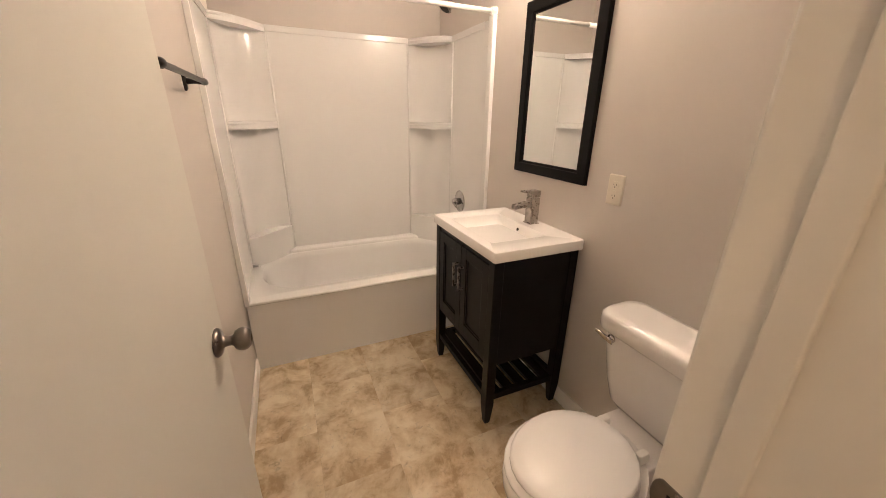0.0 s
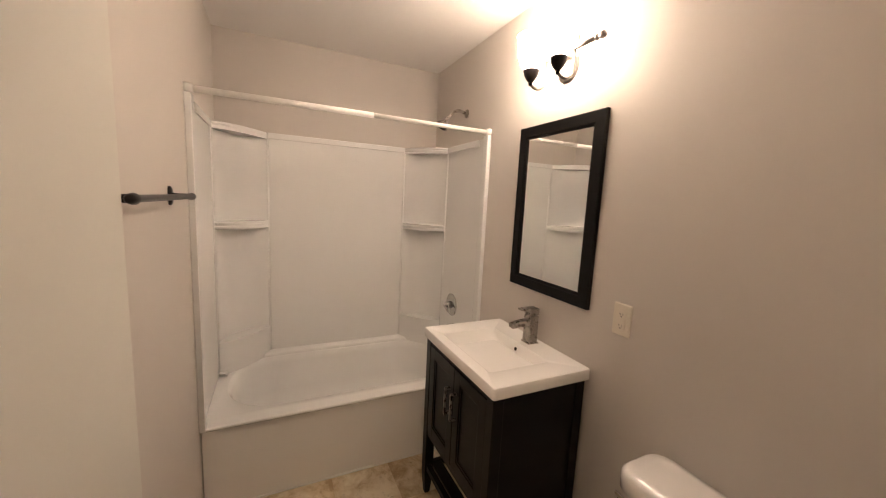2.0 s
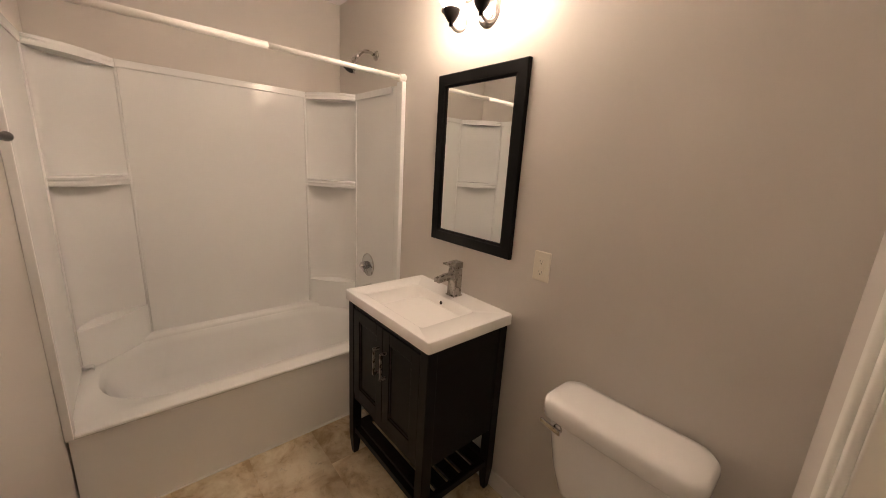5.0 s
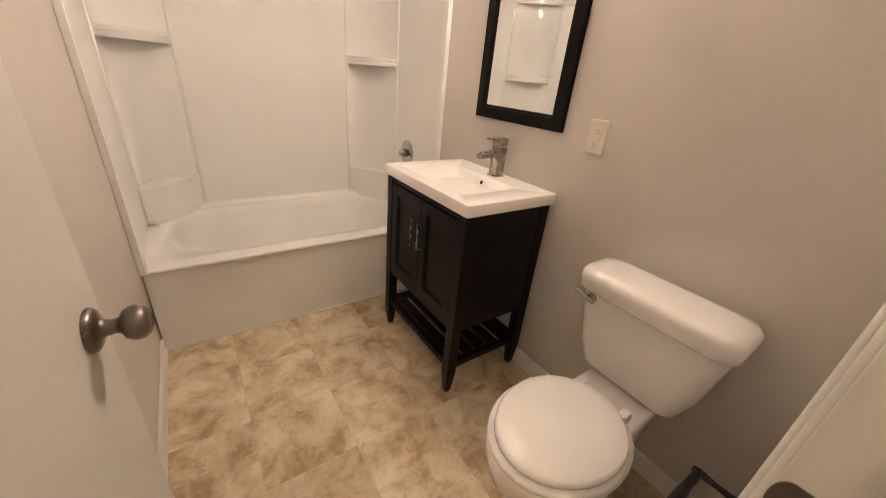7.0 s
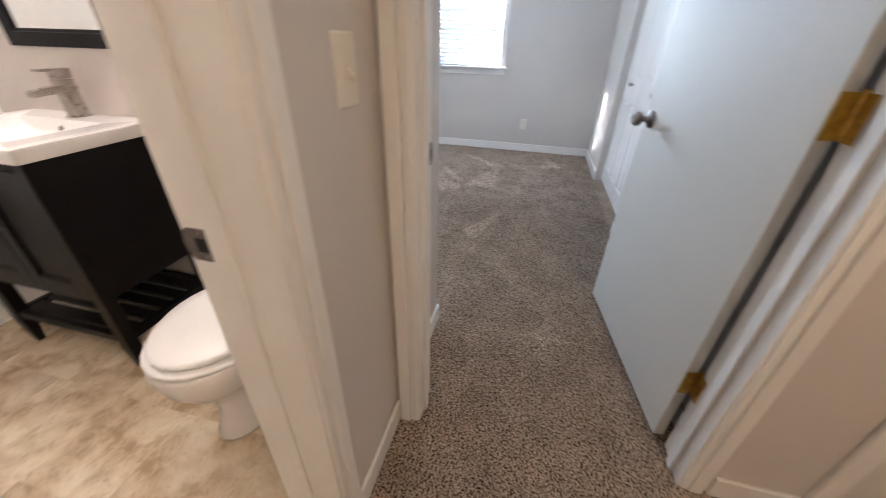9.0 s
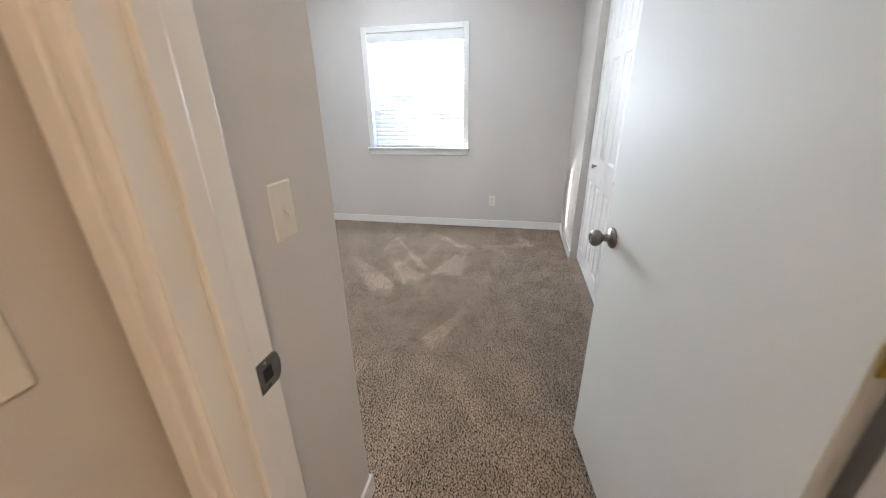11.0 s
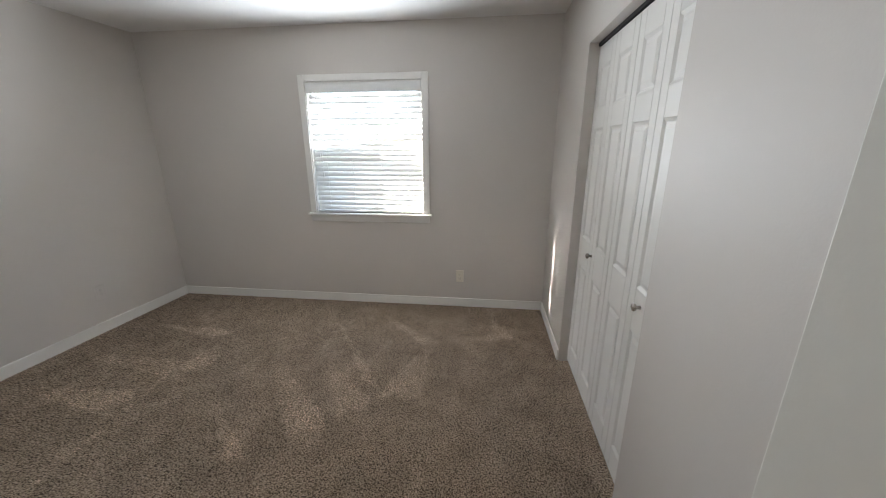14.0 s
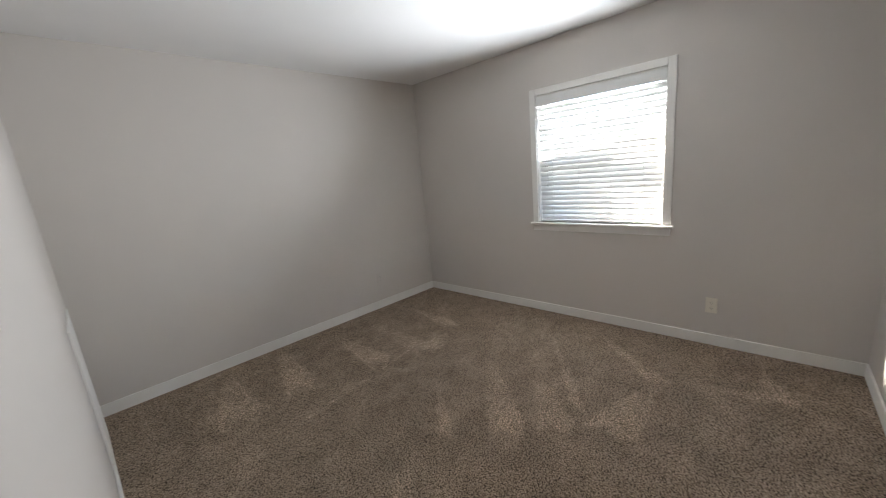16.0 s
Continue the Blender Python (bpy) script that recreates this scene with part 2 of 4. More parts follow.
def boxes(name, material, rows, parent=None, bevel=0.0):
    def build(bm):
        for r in rows:
            box(bm, *r)
    return mesh(name, material, build, parent, bevel)


def thing(name, m, label, category, group="", kind=""):
    ob = new(name)
    ob.matrix_world = m
    ob.empty_display_size = 0.1
    return tagged(ob, label, category, group, kind)


def setting(name, material, rows, label, bevel=0.0, category=""):
    return tagged(boxes(name, material, rows, None, bevel), label, category, "", "structure")


# ---- the plan ----
BX0, BX1, BY0, BY1, BZ = -0.052, 1.40, 0.440, 2.985, 2.47      # bathroom
HY = 0.283                                                     # hall face of the bathroom front wall
DX0, DX1 = -0.045, 0.656                                       # bathroom door opening
WX = 1.04                                                      # hall face of the bedroom door wall
WB = 1.165                                                     # bedroom face of it
RY0, RY1 = -0.635, 0.20                                        # bedroom door opening
JX, JY = 1.572, 0.285                                          # bedroom face of the bathroom wall, jog wall
EX, NY, SY, CZ = 4.785, 3.01, -0.70, 2.48                     # bedroom east, north, south, ceiling
CX0, CX1, CH = 2.80, 3.945, 2.07                               # closet opening
WY0, WY1, WZ0, WZ1 = 0.415, 1.457, 0.905, 2.045                  # window opening
DH = 2.04                                                      # door openings' height
TOP = 2.60
NS = 0.0465                                                    # the north wall runs slightly out of square
ET = 0.215                                                     # thickness of the outer wall

wall_bath_left = setting("wall_bath_left", WALL, [(-0.17, BX0, HY, 3.10, 0, TOP)], "warm grey painted bathroom wall", category="wall")
wall_bath_back = setting("wall_bath_back", WALL, [(BX0, BX1, BY1, 3.10, 0, TOP)], "warm grey painted wall above the bath", category="wall")
wall_bath_right = setting("wall_bath_right", WALL, [(BX1, JX, JY, 3.30, 0, TOP)], "warm grey painted wall with vanity and toilet", category="wall")
wall_bath_front = setting("wall_bath_front", WALL, [(-1.5, DX0 - 0.02, HY, BY0, 0, TOP), (DX1 + 0.02, BX1, HY, BY0, 0, TOP), (DX0 - 0.02, DX1 + 0.02, HY, BY0, DH + 0.02, TOP)],
                          "warm grey painted wall with the bathroom door", category="wall")
wall_hall_east = setting("wall_hall_east", WALL, [(WX, WB, RY1 + 0.02, HY, 0, TOP), (WX, WB, -0.985, RY0 - 0.02, 0, TOP), (WX, WB, RY0 - 0.02, RY1 + 0.02, DH + 0.02, TOP),
                                                  (WX, WB, -1.42, -0.985, DH + 0.02, TOP), (WX, WB, -2.2, -1.42, 0, TOP)], "warm grey hall wall with the bedroom door", category="wall")
wall_hall_south = setting("wall_hall_south", WALL, [(-1.62, WX, -2.32, -2.2, 0, TOP)], "plain hall end wall", category="wall")
wall_hall_west = setting("wall_hall_west", WALL, [(-1.62, -1.5, -2.2, BY0, 0, TOP)], "plain hall side wall", category="wall")
def skewed(name, material, t0, t1, z0, z1, x1):
    """A straight piece along the north wall from the bathroom wall to x1, between the depths t0 and t1."""
    def build(bm):
        loft(bm, [[(x, NY + (EX - x) * NS + t, z) for x, t in ((JX, t0), (x1, t0), (x1, t1), (JX, t1))] for z in (z0, z1)])
    return mesh(name, material, build)


wall_bed_north = tagged(skewed("wall_bed_north", WALL, 0.0, 0.13, 0, TOP, EX + ET), "plain greige bedroom wall", "wall", "", "structure")
wall_bed_east = setting("wall_bed_east", WALL, [(EX, EX + ET, -1.5, WY0, 0, TOP), (EX, EX + ET, WY1, NY, 0, TOP), (EX, EX + ET, WY0, WY1, 0, WZ0), (EX, EX + ET, WY0, WY1, WZ1, TOP)],
                        "greige bedroom wall with the window", category="wall")
wall_bed_south = setting("wall_bed_south", WALL, [(WB, CX0, SY - 0.115, SY, 0, TOP), (CX1, EX, SY - 0.115, SY, 0, TOP), (CX0, CX1, SY - 0.115, SY, CH, TOP)],
                         "greige bedroom wall with the closet opening", category="wall")
wall_closet = setting("wall_closet", WALL, [(WB, EX, -1.5, -1.4, 0, TOP), (2.2, 2.3, -1.4, SY - 0.115, 0, TOP)], "plain closet walls", category="wall")
ceiling_bath = setting("ceiling_bath", CEIL, [(BX0, BX1, BY0, BY1, BZ, BZ + 0.05)], "white bathroom ceiling", category="ceiling")
ceiling_hall = setting("ceiling_hall", CEIL, [(-1.5, WX, -2.2, HY, CZ, CZ + 0.05)], "white hall ceiling", category="ceiling")
ceiling_bed = setting("ceiling_bed", CEIL, [(WB, JX, SY, JY, CZ, CZ + 0.05), (JX, EX, SY, 3.2, CZ, CZ + 0.05), (2.3, EX, -1.4, SY - 0.115, CZ, CZ + 0.05)], "white textured bedroom ceiling", category="ceiling")
roof = setting("roof", SIDING, [(-1.7, EX + ET + 0.01, -2.4, 3.32, TOP, TOP + 0.1)], "plain roof slab", category="roof")

carpet = setting("floor_carpet", CARPET, [(-1.5, WB, -2.2, HY + 0.03, -0.05, 0.0), (WB, EX, -1.4, HY + 0.03, -0.05, 0.0), (JX - 0.002, EX, HY + 0.03, 3.2, -0.05, 0.0)], "brown flecked cut-pile carpet with vacuum marks", category="carpet")
floor_bath = setting("floor_bath", GROUT, [(BX0, BX1, HY + 0.03, BY1, -0.05, -0.0035)], "stone-look vinyl tile bathroom floor", category="floor")
ground = setting("ground", GRASS, [(-300, 300, -300, 300, -0.6, -0.5)], "lawn outside the window", category="ground")

# baseboards
BH, BT = 0.087, 0.013


def baseboard(name, rows):
    ob = boxes(name, TRIM, rows, None, 0.005)
    return tagged(ob, "white painted baseboard along the wall", "baseboard", "", "structure")


CAS = 0.062
baseboard("baseboard_bath", [(BX0, BX0 + BT, BY0, 2.19, 0, BH), (BX1 - BT, BX1, BY0, 2.19, 0, BH), (DX1 + 0.085, BX1 - BT, BY0, BY0 + BT, 0, BH)])
baseboard("baseboard_hall", [(DX1 + 0.08, WX, HY - BT, HY, 0, BH), (WX - BT, WX, -0.932, RY0 - 0.082, 0, BH)])
baseboard("baseboard_bed", [(EX - BT, EX, SY, NY, 0, BH), (CX1, EX - BT, SY, SY + BT, 0, BH), (WB + 0.02, CX0, SY, SY + BT, 0, BH),
                            (JX, JX + BT, JY, 2.31, 0, BH), (WB + 0.02, JX + BT, JY - BT, JY, 0, BH)])
tagged(skewed("baseboard_north", TRIM, -BT, 0.0, 0, BH, EX - BT), "white painted baseboard along the wall", "baseboard", "", "structure")


def door_trim(name, axis, a0, a1, f0, f1, label):
    """Jambs, stops and casings of a doorway; axis x: opening from a0 to a1 in x, wall faces f0 and f1 in y."""
    rows, stops, cas = [], [], []

    def put(lst, u0, u1, v0, v1, z0, z1):
        lst.append((u0, u1, v0, v1, z0, z1) if axis == "x" else (v0, v1, u0, u1, z0, z1))
    j = 0.018
    e = 0.004
    put(rows, a0 - j, a0, f0 - e, f1 + e, 0, DH)
    put(rows, a1, a1 + j, f0 - e, f1 + e, 0, DH)
    put(rows, a0 - j, a1 + j, f0 - e, f1 + e, DH, DH + j)
    mid = f1 - 0.05
    put(stops, a0, a0 + 0.011, mid - 0.035, mid, 0, DH - 0.011)
    put(stops, a1 - 0.011, a1, mid - 0.035, mid, 0, DH - 0.011)
    put(stops, a0, a1, mid - 0.035, mid, DH - 0.011, DH)
    for side, f in ((-1, f0), (1, f1)):
        for k, (i0, i1, t) in enumerate(((0.0, 0.024, 0.011), (0.024, CAS, 0.017))):
            v0, v1 = (f - t, f) if side < 0 else (f, f + t)
            put(cas, a0 - 0.006 - i1, a0 - 0.006 - i0, v0, v1, 0, DH + 0.006 + i1)
            put(cas, a1 + 0.006 + i0, a1 + 0.006 + i1, v0, v1, 0, DH + 0.006 + i1)
            put(cas, a0 - 0.006 - i0, a1 + 0.006 + i0, v0, v1, DH + 0.006 + i0, DH + 0.006 + i1)
    root = boxes(name, TRIM, rows, None, 0.002)
    tagged(root, label, "door frame", "", "structure")
    boxes("door_stop", TRIM, stops, root, 0.003)
    boxes("casing", TRIM, cas, root, 0.0055)
    return root


frame_bath = door_trim("door_frame_1", "x", DX0, DX1, HY, BY0, "white painted bathroom door frame with moulded casing")
frame_bed = door_trim("door_frame_2", "y", RY0, RY1, WX, WB, "white painted bedroom door frame with moulded casing")
frame_linen = door_trim("door_frame_3", "y", -1.402, -1.003, WX, WB, "white painted hall closet door frame")


def knob_set(parent, x, z, y_face, side):
    """A round door knob with rose on the face y_face of a door; side -1 or 1."""
    m = axis_to((x, y_face, z), (0, side, 0))

    def build(bm):
        lathe(bm, [(0.0, -0.001), (0.033, -0.001), (0.034, 0.003), (0.031, 0.008), (0.026, 0.011), (0.015, 0.014), (0.0125, 0.020), (0.0115, 0.030), (0.014, 0.036), (0.022, 0.040), (0.0265, 0.048),
                   (0.0275, 0.056), (0.025, 0.064), (0.019, 0.070), (0.010, 0.0725), (0.009, 0.071), (0.0, 0.071)], m, 28)
    ob = mesh("knob", AGEDNICKEL, build, parent, smooth=True)
    return tagged(ob, "aged nickel round door knob")


def slab_door(name, m, width, label, knobs, thick=0.035):
    """Hinge line at the local origin, slab along +x, faces at y -thick and 0."""
    d = thing(name, m, label, "door")
    boxes("door_leaf", DOORPAINT, [(0.003, width, -thick, 0, 0.018, DH - 0.004)], d, 0.002)
    for z in knobs:
        knob_set(d, width - 0.062, z, -thick, -1)
        knob_set(d, width - 0.062, z, 0, 1)
    boxes("latch_plate", AGEDNICKEL, [(width - 0.0005, width + 0.0015, -0.03, -0.005, knobs[0] - 0.028, knobs[0] + 0.028)] if knobs else [(0.1, 0.11, -0.01, -0.005, 1, 1.01)], d)
    return d


# bathroom door, swung in along the side wall
door_bath = slab_door("door", pose(DX0 + 0.006, BY0 + 0.006, 0, 0, 0, 85.5), 0.70, "off-white flat slab bathroom door standing open", [0.895])
# bedroom door, swung in; the slab lies on the far side of its hinge line
door_bed = slab_door("door", pose(WB + 0.020, RY0 + 0.036, 0, 0, 0, 8.6), 0.80, "off-white flat slab bedroom door standing open", [0.925])
# hall closet door, shut
door_linen = thing("door", pose(WX + 0.012, -1.400, 0, 0, 0, 90), "off-white flat slab hall closet door, shut", "door")
boxes("door_leaf", DOORPAINT, [(0.003, 0.394, -0.035, 0.0, 0.018, DH - 0.004)], door_linen, 0.002)


def hinge(z):
    """A butt hinge standing open: one leaf on the jamb, one on the door's edge, and the pin between."""
    def leaf(bm, m):
        n = len(bm.verts)
        box(bm, -0.034, 0.0, -0.0012, 0.0012, -0.045, 0.045)
        for zz in (-0.032, 0, 0.032):
            lathe(bm, [(0.0, 0.0), (0.004, 0.0), (0.003, 0.0015), (0, 0.0015)], axis_to((-0.02, 0.0012, zz), (0, 1, 0)), 10)
        bm.verts.ensure_lookup_table()
        for v in bm.verts[n:]:
            v.co = m @ v.co

    def build(bm):
        leaf(bm, pose(0, 0, 0, 0, 0, 0))
        leaf(bm, pose(0.004, 0.004, 0, 0, 0, -82) )
        for k in range(5):
            lathe(bm, [(0, -0.045 + 0.018 * k + 0.0006), (0.0055, -0.045 + 0.018 * k + 0.0006), (0.0055, -0.0276 + 0.018 * k), (0, -0.0276 + 0.018 * k)], Matrix.Identity(4), 12)
        lathe(bm, [(0, 0.045), (0.0065, 0.045), (0.006, 0.05), (0, 0.052)], Matrix.Identity(4), 12)
    h = mesh("hinge", BRASS, build, frame_bed)
    h.location = (WB + 0.010, RY0 + 0.0035, z)
    return tagged(h, "worn brass butt hinge")


for hz in (0.30, 1.07, 1.83):
    hinge(hz)


def strike_plate(name, m, label):
    s = thing(name, m, label, "strike plate")

    def build(bm):
        pts = [(-0.022, -0.028), (0.016, -0.028)]
        pts += [(0.016 + 0.014 * math.cos(radians(a)), 0.028 * math.sin(radians(a))) for a in range(-80, 81, 20)]
        pts += [(0.016, 0.028), (-0.022, 0.028)]
        loft(bm, [[(0.0, y, z) for y, z in pts], [(0.0016, y, z) for y, z in pts]])
    mesh("plate", AGEDNICKEL, build, s)
    boxes("latch_hole", DARK, [(0.0017, 0.0022, -0.012, 0.008, -0.012, 0.012)], s)

    for z in (-0.021, 0.021):
        mesh("screw", NICKEL, lambda bm, z=z: lathe(bm, [(0, 0.0016), (0.0042, 0.0016), (0.003, 0.0028), (0, 0.0028)], axis_to((0, -0.004, z), (1, 0, 0)), 12), s)
    return s


strike_plate("strike_plate", pose(DX1 + 0.0002, 0.415, 0.908, 0, 0, 0) @ Matrix.Diagonal((-1, 1, 1, 1)), "aged nickel strike plate on the bathroom door jamb")
strike_plate("strike_plate", pose(1.148, RY1 + 0.0002, 0.93, 0, 0, -90), "aged nickel strike plate on the bedroom door jamb")


def wall_plate(name, m, label, category, material, kind):
    """A cover plate in the local xz plane that faces local -y."""
    p = thing(name, m, label, category)

    def build(bm):
        loft(bm, [[(x, 0, z) for x, z, _ in rounded(0.072, 0.117, 0.004, 0)], [(x, -0.003, z) for x, z, _ in rounded(0.071, 0.116, 0.004, 0)], [(x, -0.0055, z) for x, z, _ in rounded(0.064, 0.109, 0.004, 0)]])
    mesh("plate", material, build, p)
    slots = []
    if kind == "switch":
        boxes("switch_slot", material, [(-0.006, 0.006, -0.0066, -0.005, -0.013, 0.013)], p, 0.0005)
        mesh("toggle", material, lambda bm: loft(bm, [[(-0.004, -0.006, -0.006), (0.004, -0.006, -0.006), (0.004, -0.006, 0.006), (-0.004, -0.006, 0.006)],
                                                       [(-0.0032, -0.019, -0.013), (0.0032, -0.019, -0.013), (0.0032, -0.019, -0.006), (-0.0032, -0.019, -0.006)]]), p)
    elif kind == "gfci":
        boxes("receptacle", material, [(-0.0165, 0.0165, -0.0075, -0.005, -0.0335, 0.0335)], p, 0.001)
        boxes("button", material, [(-0.007, 0.007, -0.0088, -0.0073, 0.002, 0.007), (-0.007, 0.007, -0.0088, -0.0073, -0.007, -0.002)], p, 0.0004)
        for s in (-1, 1):
            slots += [(-0.0065, -0.0052, -0.0079, -0.0073, s * 0.021 - 0.004, s * 0.021 + 0.004), (0.0052, 0.0065, -0.0079, -0.0073, s * 0.021 - 0.004, s * 0.021 + 0.004),
                      (-0.002, 0.002, -0.0079, -0.0073, s * 0.021 - 0.011, s * 0.021 - 0.007)]
    else:
        for s in (-1, 1):
            boxes("receptacle", material, [(-0.0165, 0.0165, -0.0075, -0.005, s * 0.0195 - 0.014, s * 0.0195 + 0.014)], p, 0.003)
            slots += [(-0.0068, -0.0052, -0.0079, -0.0073, s * 0.0195 - 0.003, s * 0.0195 + 0.006), (0.0052, 0.0068, -0.0079, -0.0073, s * 0.0195 - 0.003, s * 0.0195 + 0.006),
                      (-0.002, 0.002, -0.0079, -0.0073, s * 0.0195 - 0.010, s * 0.0195 - 0.006)]
    if slots:
        for row in slots:
            boxes("slot", DARK, [row], p)
    return p


wall_plate("wall_outlet", pose(BX1, 1.227, 1.131, 0, 0, -90), "ivory wall outlet with test buttons beside the mirror", "outlet", IVORY, "gfci")
wall_plate("light_switch", pose(0.913, HY, 1.132, 0, 0, 0), "ivory toggle light switch on the hall wall", "switch", IVORY, "switch")
wall_plate("light_switch", pose(1.37, JY, 1.135, 0, 0, 0), "ivory toggle light switch just inside the bedroom", "switch", IVORY, "switch")
wall_plate("wall_outlet", pose(EX, 0.085, 0.312, 0, 0, -90), "ivory wall outlet under the window", "outlet", IVORY, "outlet")
wall_plate("wall_outlet", pose(3.99, NY + (EX - 3.99) * NS, 0.345, 0, 0, -2.66), "wall-coloured outlet low on the bedroom wall", "outlet", WALL, "outlet")


# ---- bathroom ----
TY = 2.205                                                     # front of the tub apron


def bathtub():
    t = thing("bathtub", pose((BX0 + BX1) / 2, TY, 0), "glossy white alcove bathtub with plain apron", "bathtub")
    w, d, h = BX1 - BX0 - 0.012, BY1 - TY - 0.012, 0.43

    def apron(bm):
        rows = [(0.0, 0.0), (0.0, h - 0.022), (-0.012, h - 0.012), (-0.012, h - 0.004), (-0.008, h), (0.0, h + 0.001), (0.05, h)]
        loft(bm, [[(x, y, z) for y, z in rows] for x in (-w / 2, w / 2)], False, False, False)
    mesh("apron", ACRYLIC, apron, t)
    cx, cy = 0.0, d / 2 + 0.012

    def basin(bm):
        rings = [[(x, y, h) for x, y, _ in rounded(w, d - 0.044, 0.004, 0, cx, (0.049 + d + 0.005) / 2, 8)]]
        for sx, sy, r, z in ((w - 0.13, d - 0.145, 0.27, h), (w - 0.142, d - 0.157, 0.265, h - 0.006), (w - 0.17, d - 0.18, 0.26, h - 0.04), (w - 0.26, d - 0.25, 0.17, h - 0.22), (w - 0.34, d - 0.31, 0.14, h - 0.33), (w - 0.48, d - 0.42, 0.10, h - 0.36)):
            rings.append([(x, y, z) for x, y, _ in rounded(sx, sy, r, 0, cx, cy + 0.010, 8)])
        loft(bm, rings, False, True)
    mesh("basin", ACRYLIC, basin, t, smooth=True)
    boxes("base_bead", ACRYLIC, [(-w / 2, w / 2, -0.006, 0.0, 0.0, 0.012)], t, 0.003)
    return t


bathtub()


def surround():
    s = thing("shower_surround", pose(0, 0, 0.43), "glossy white moulded tub surround with corner shelves", "shower surround")
    z1 = 1.895 - 0.43
    yb = BY1
    xl, xr = BX0, BX1
    SL, SR = 0.232, 1.146
    boxes("back_panel", ACRYLIC, [(SL, SR, yb - 0.014, yb, 0.02, z1), (SL, SR, yb - 0.024, yb - 0.014, z1 - 0.035, z1 + 0.002)], s, 0.004)
    # side panels, with a rolled front edge
    for x0, sg in ((xl, 1), (xr, -1)):
        a, b = sorted((x0, x0 + sg * 0.012))
        rows = [(a, b, TY + 0.006, yb - 0.25, 0.0, z1)]
        a2, b2 = sorted((x0, x0 + sg * 0.026))
        rows.append((a2, b2, TY - 0.022, TY + 0.030, -0.01, z1 + 0.012))
        a3, b3 = sorted((x0 + sg * 0.012, x0 + sg * 0.020))
        rows.append((a3, b3, TY + 0.09, yb - 0.26, z1 - 0.04, z1 + 0.0))
        boxes("side_panel", ACRYLIC, rows, s, 0.006)
    # corner towers, quarter-round hollows with three shelves
    for cx, ex, sg in ((xl, SL, 1), (xr, SR, -1)):
        w, dep = abs(ex - cx), 0.262

        def tower(bm):
            pts = []
            for k in range(13):
                a = radians(90 * k / 12)
                pts.append((cx + sg * (0.014 + (w - 0.014) * (1 - math.cos(a))), yb - 0.016 - (dep - 0.016) * (1 - math.sin(a))))
            loft(bm, [[(x, y, z) for x, y in pts] for z in (0.0, z1)], False, False, False)
        mesh("corner_tower", ACRYLIC, tower, s, smooth=True)
        # upright beads at the two ends of the tower
        def beads(bm):
            for x, y, r in ((ex, yb - 0.012, 0.008), (cx + sg * 0.010, yb - dep, 0.009)):
                tube(bm, [(x, y, 0.02), (x, y, z1)], r, 12)
        mesh("upright_bead", ACRYLIC, beads, s, smooth=True)
        for z, th, bulge in ((z1, 0.040, 0.03), (1.345 - 0.43, 0.046, 0.03), (0.63 - 0.43, 0.20, 0.012)):
            def shelf(bm, z=z, th=th, bulge=bulge):
                front = []
                for k in range(13):
                    u = k / 12
                    x = cx + sg * (0.012 + (w - 0.012) * u)
                    y = yb - dep + (dep - 0.018) * u ** 1.25 - bulge * math.sin(math.pi * u)
                    front.append((x, y))
                ring = front + [(ex, yb - 0.003), (cx + sg * 0.003, yb - 0.003), (cx + sg * 0.003, yb - dep)]
                inset = [(x + sg * 0.010 * (1 if i < 13 else 0), y + 0.010 * (1 if i < 13 else 0)) for i, (x, y) in enumerate(ring)]
                if th > 0.1:
                    loft(bm, [[(x, y, 0.0) for x, y in ring], [(x, y, z - 0.012) for x, y in ring], [(x, y, z) for x, y in inset]])
                else:
                    loft(bm, [[(x, y, z - th) for x, y in inset], [(x, y, z - th + 0.008) for x, y in ring], [(x, y, z - th * 0.55) for x, y in ring], [(x, y, z - th * 0.45) for x, y in inset],
                              [(x, y, z - th * 0.35) for x, y in ring], [(x, y, z - 0.004) for x, y in ring], [(x, y, z) for x, y in inset]])
            mesh("shelf", ACRYLIC, shelf, s, 0.003)
    # ledge along the back where the panel meets the tub
    def ledge(bm):
        n = 40
        a, b = (xr - xl) / 2 - 0.045, 0.235
        path = []
        for k in range(n + 1):
            q = math.pi * k / n
            c, d = math.cos(q), math.sin(q)
            path.append(((xl + xr) / 2 - math.copysign(abs(c) ** 0.42, c) * a, yb - 0.050 - b + b * abs(d) ** 0.42))
        cross = ((-0.012, 0.0), (-0.010, 0.014), (0.0, 0.022), (0.016, 0.024), (0.05, 0.030))
        rings = []
        for x, y in path:
            ux, uy = (x - (xl + xr) / 2) * 0.45, y - (yb - 0.36)
            m = math.hypot(ux, uy) or 1.0
            rings.append([(min(max(x + ux / m * o, xl + 0.004), xr - 0.004), min(y + uy / m * o, yb - 0.004), z) for o, z in cross])
        loft(bm, rings, False, False, False)
    mesh("bottom_ledge", ACRYLIC, ledge, s, smooth=True)
    return s


surround()


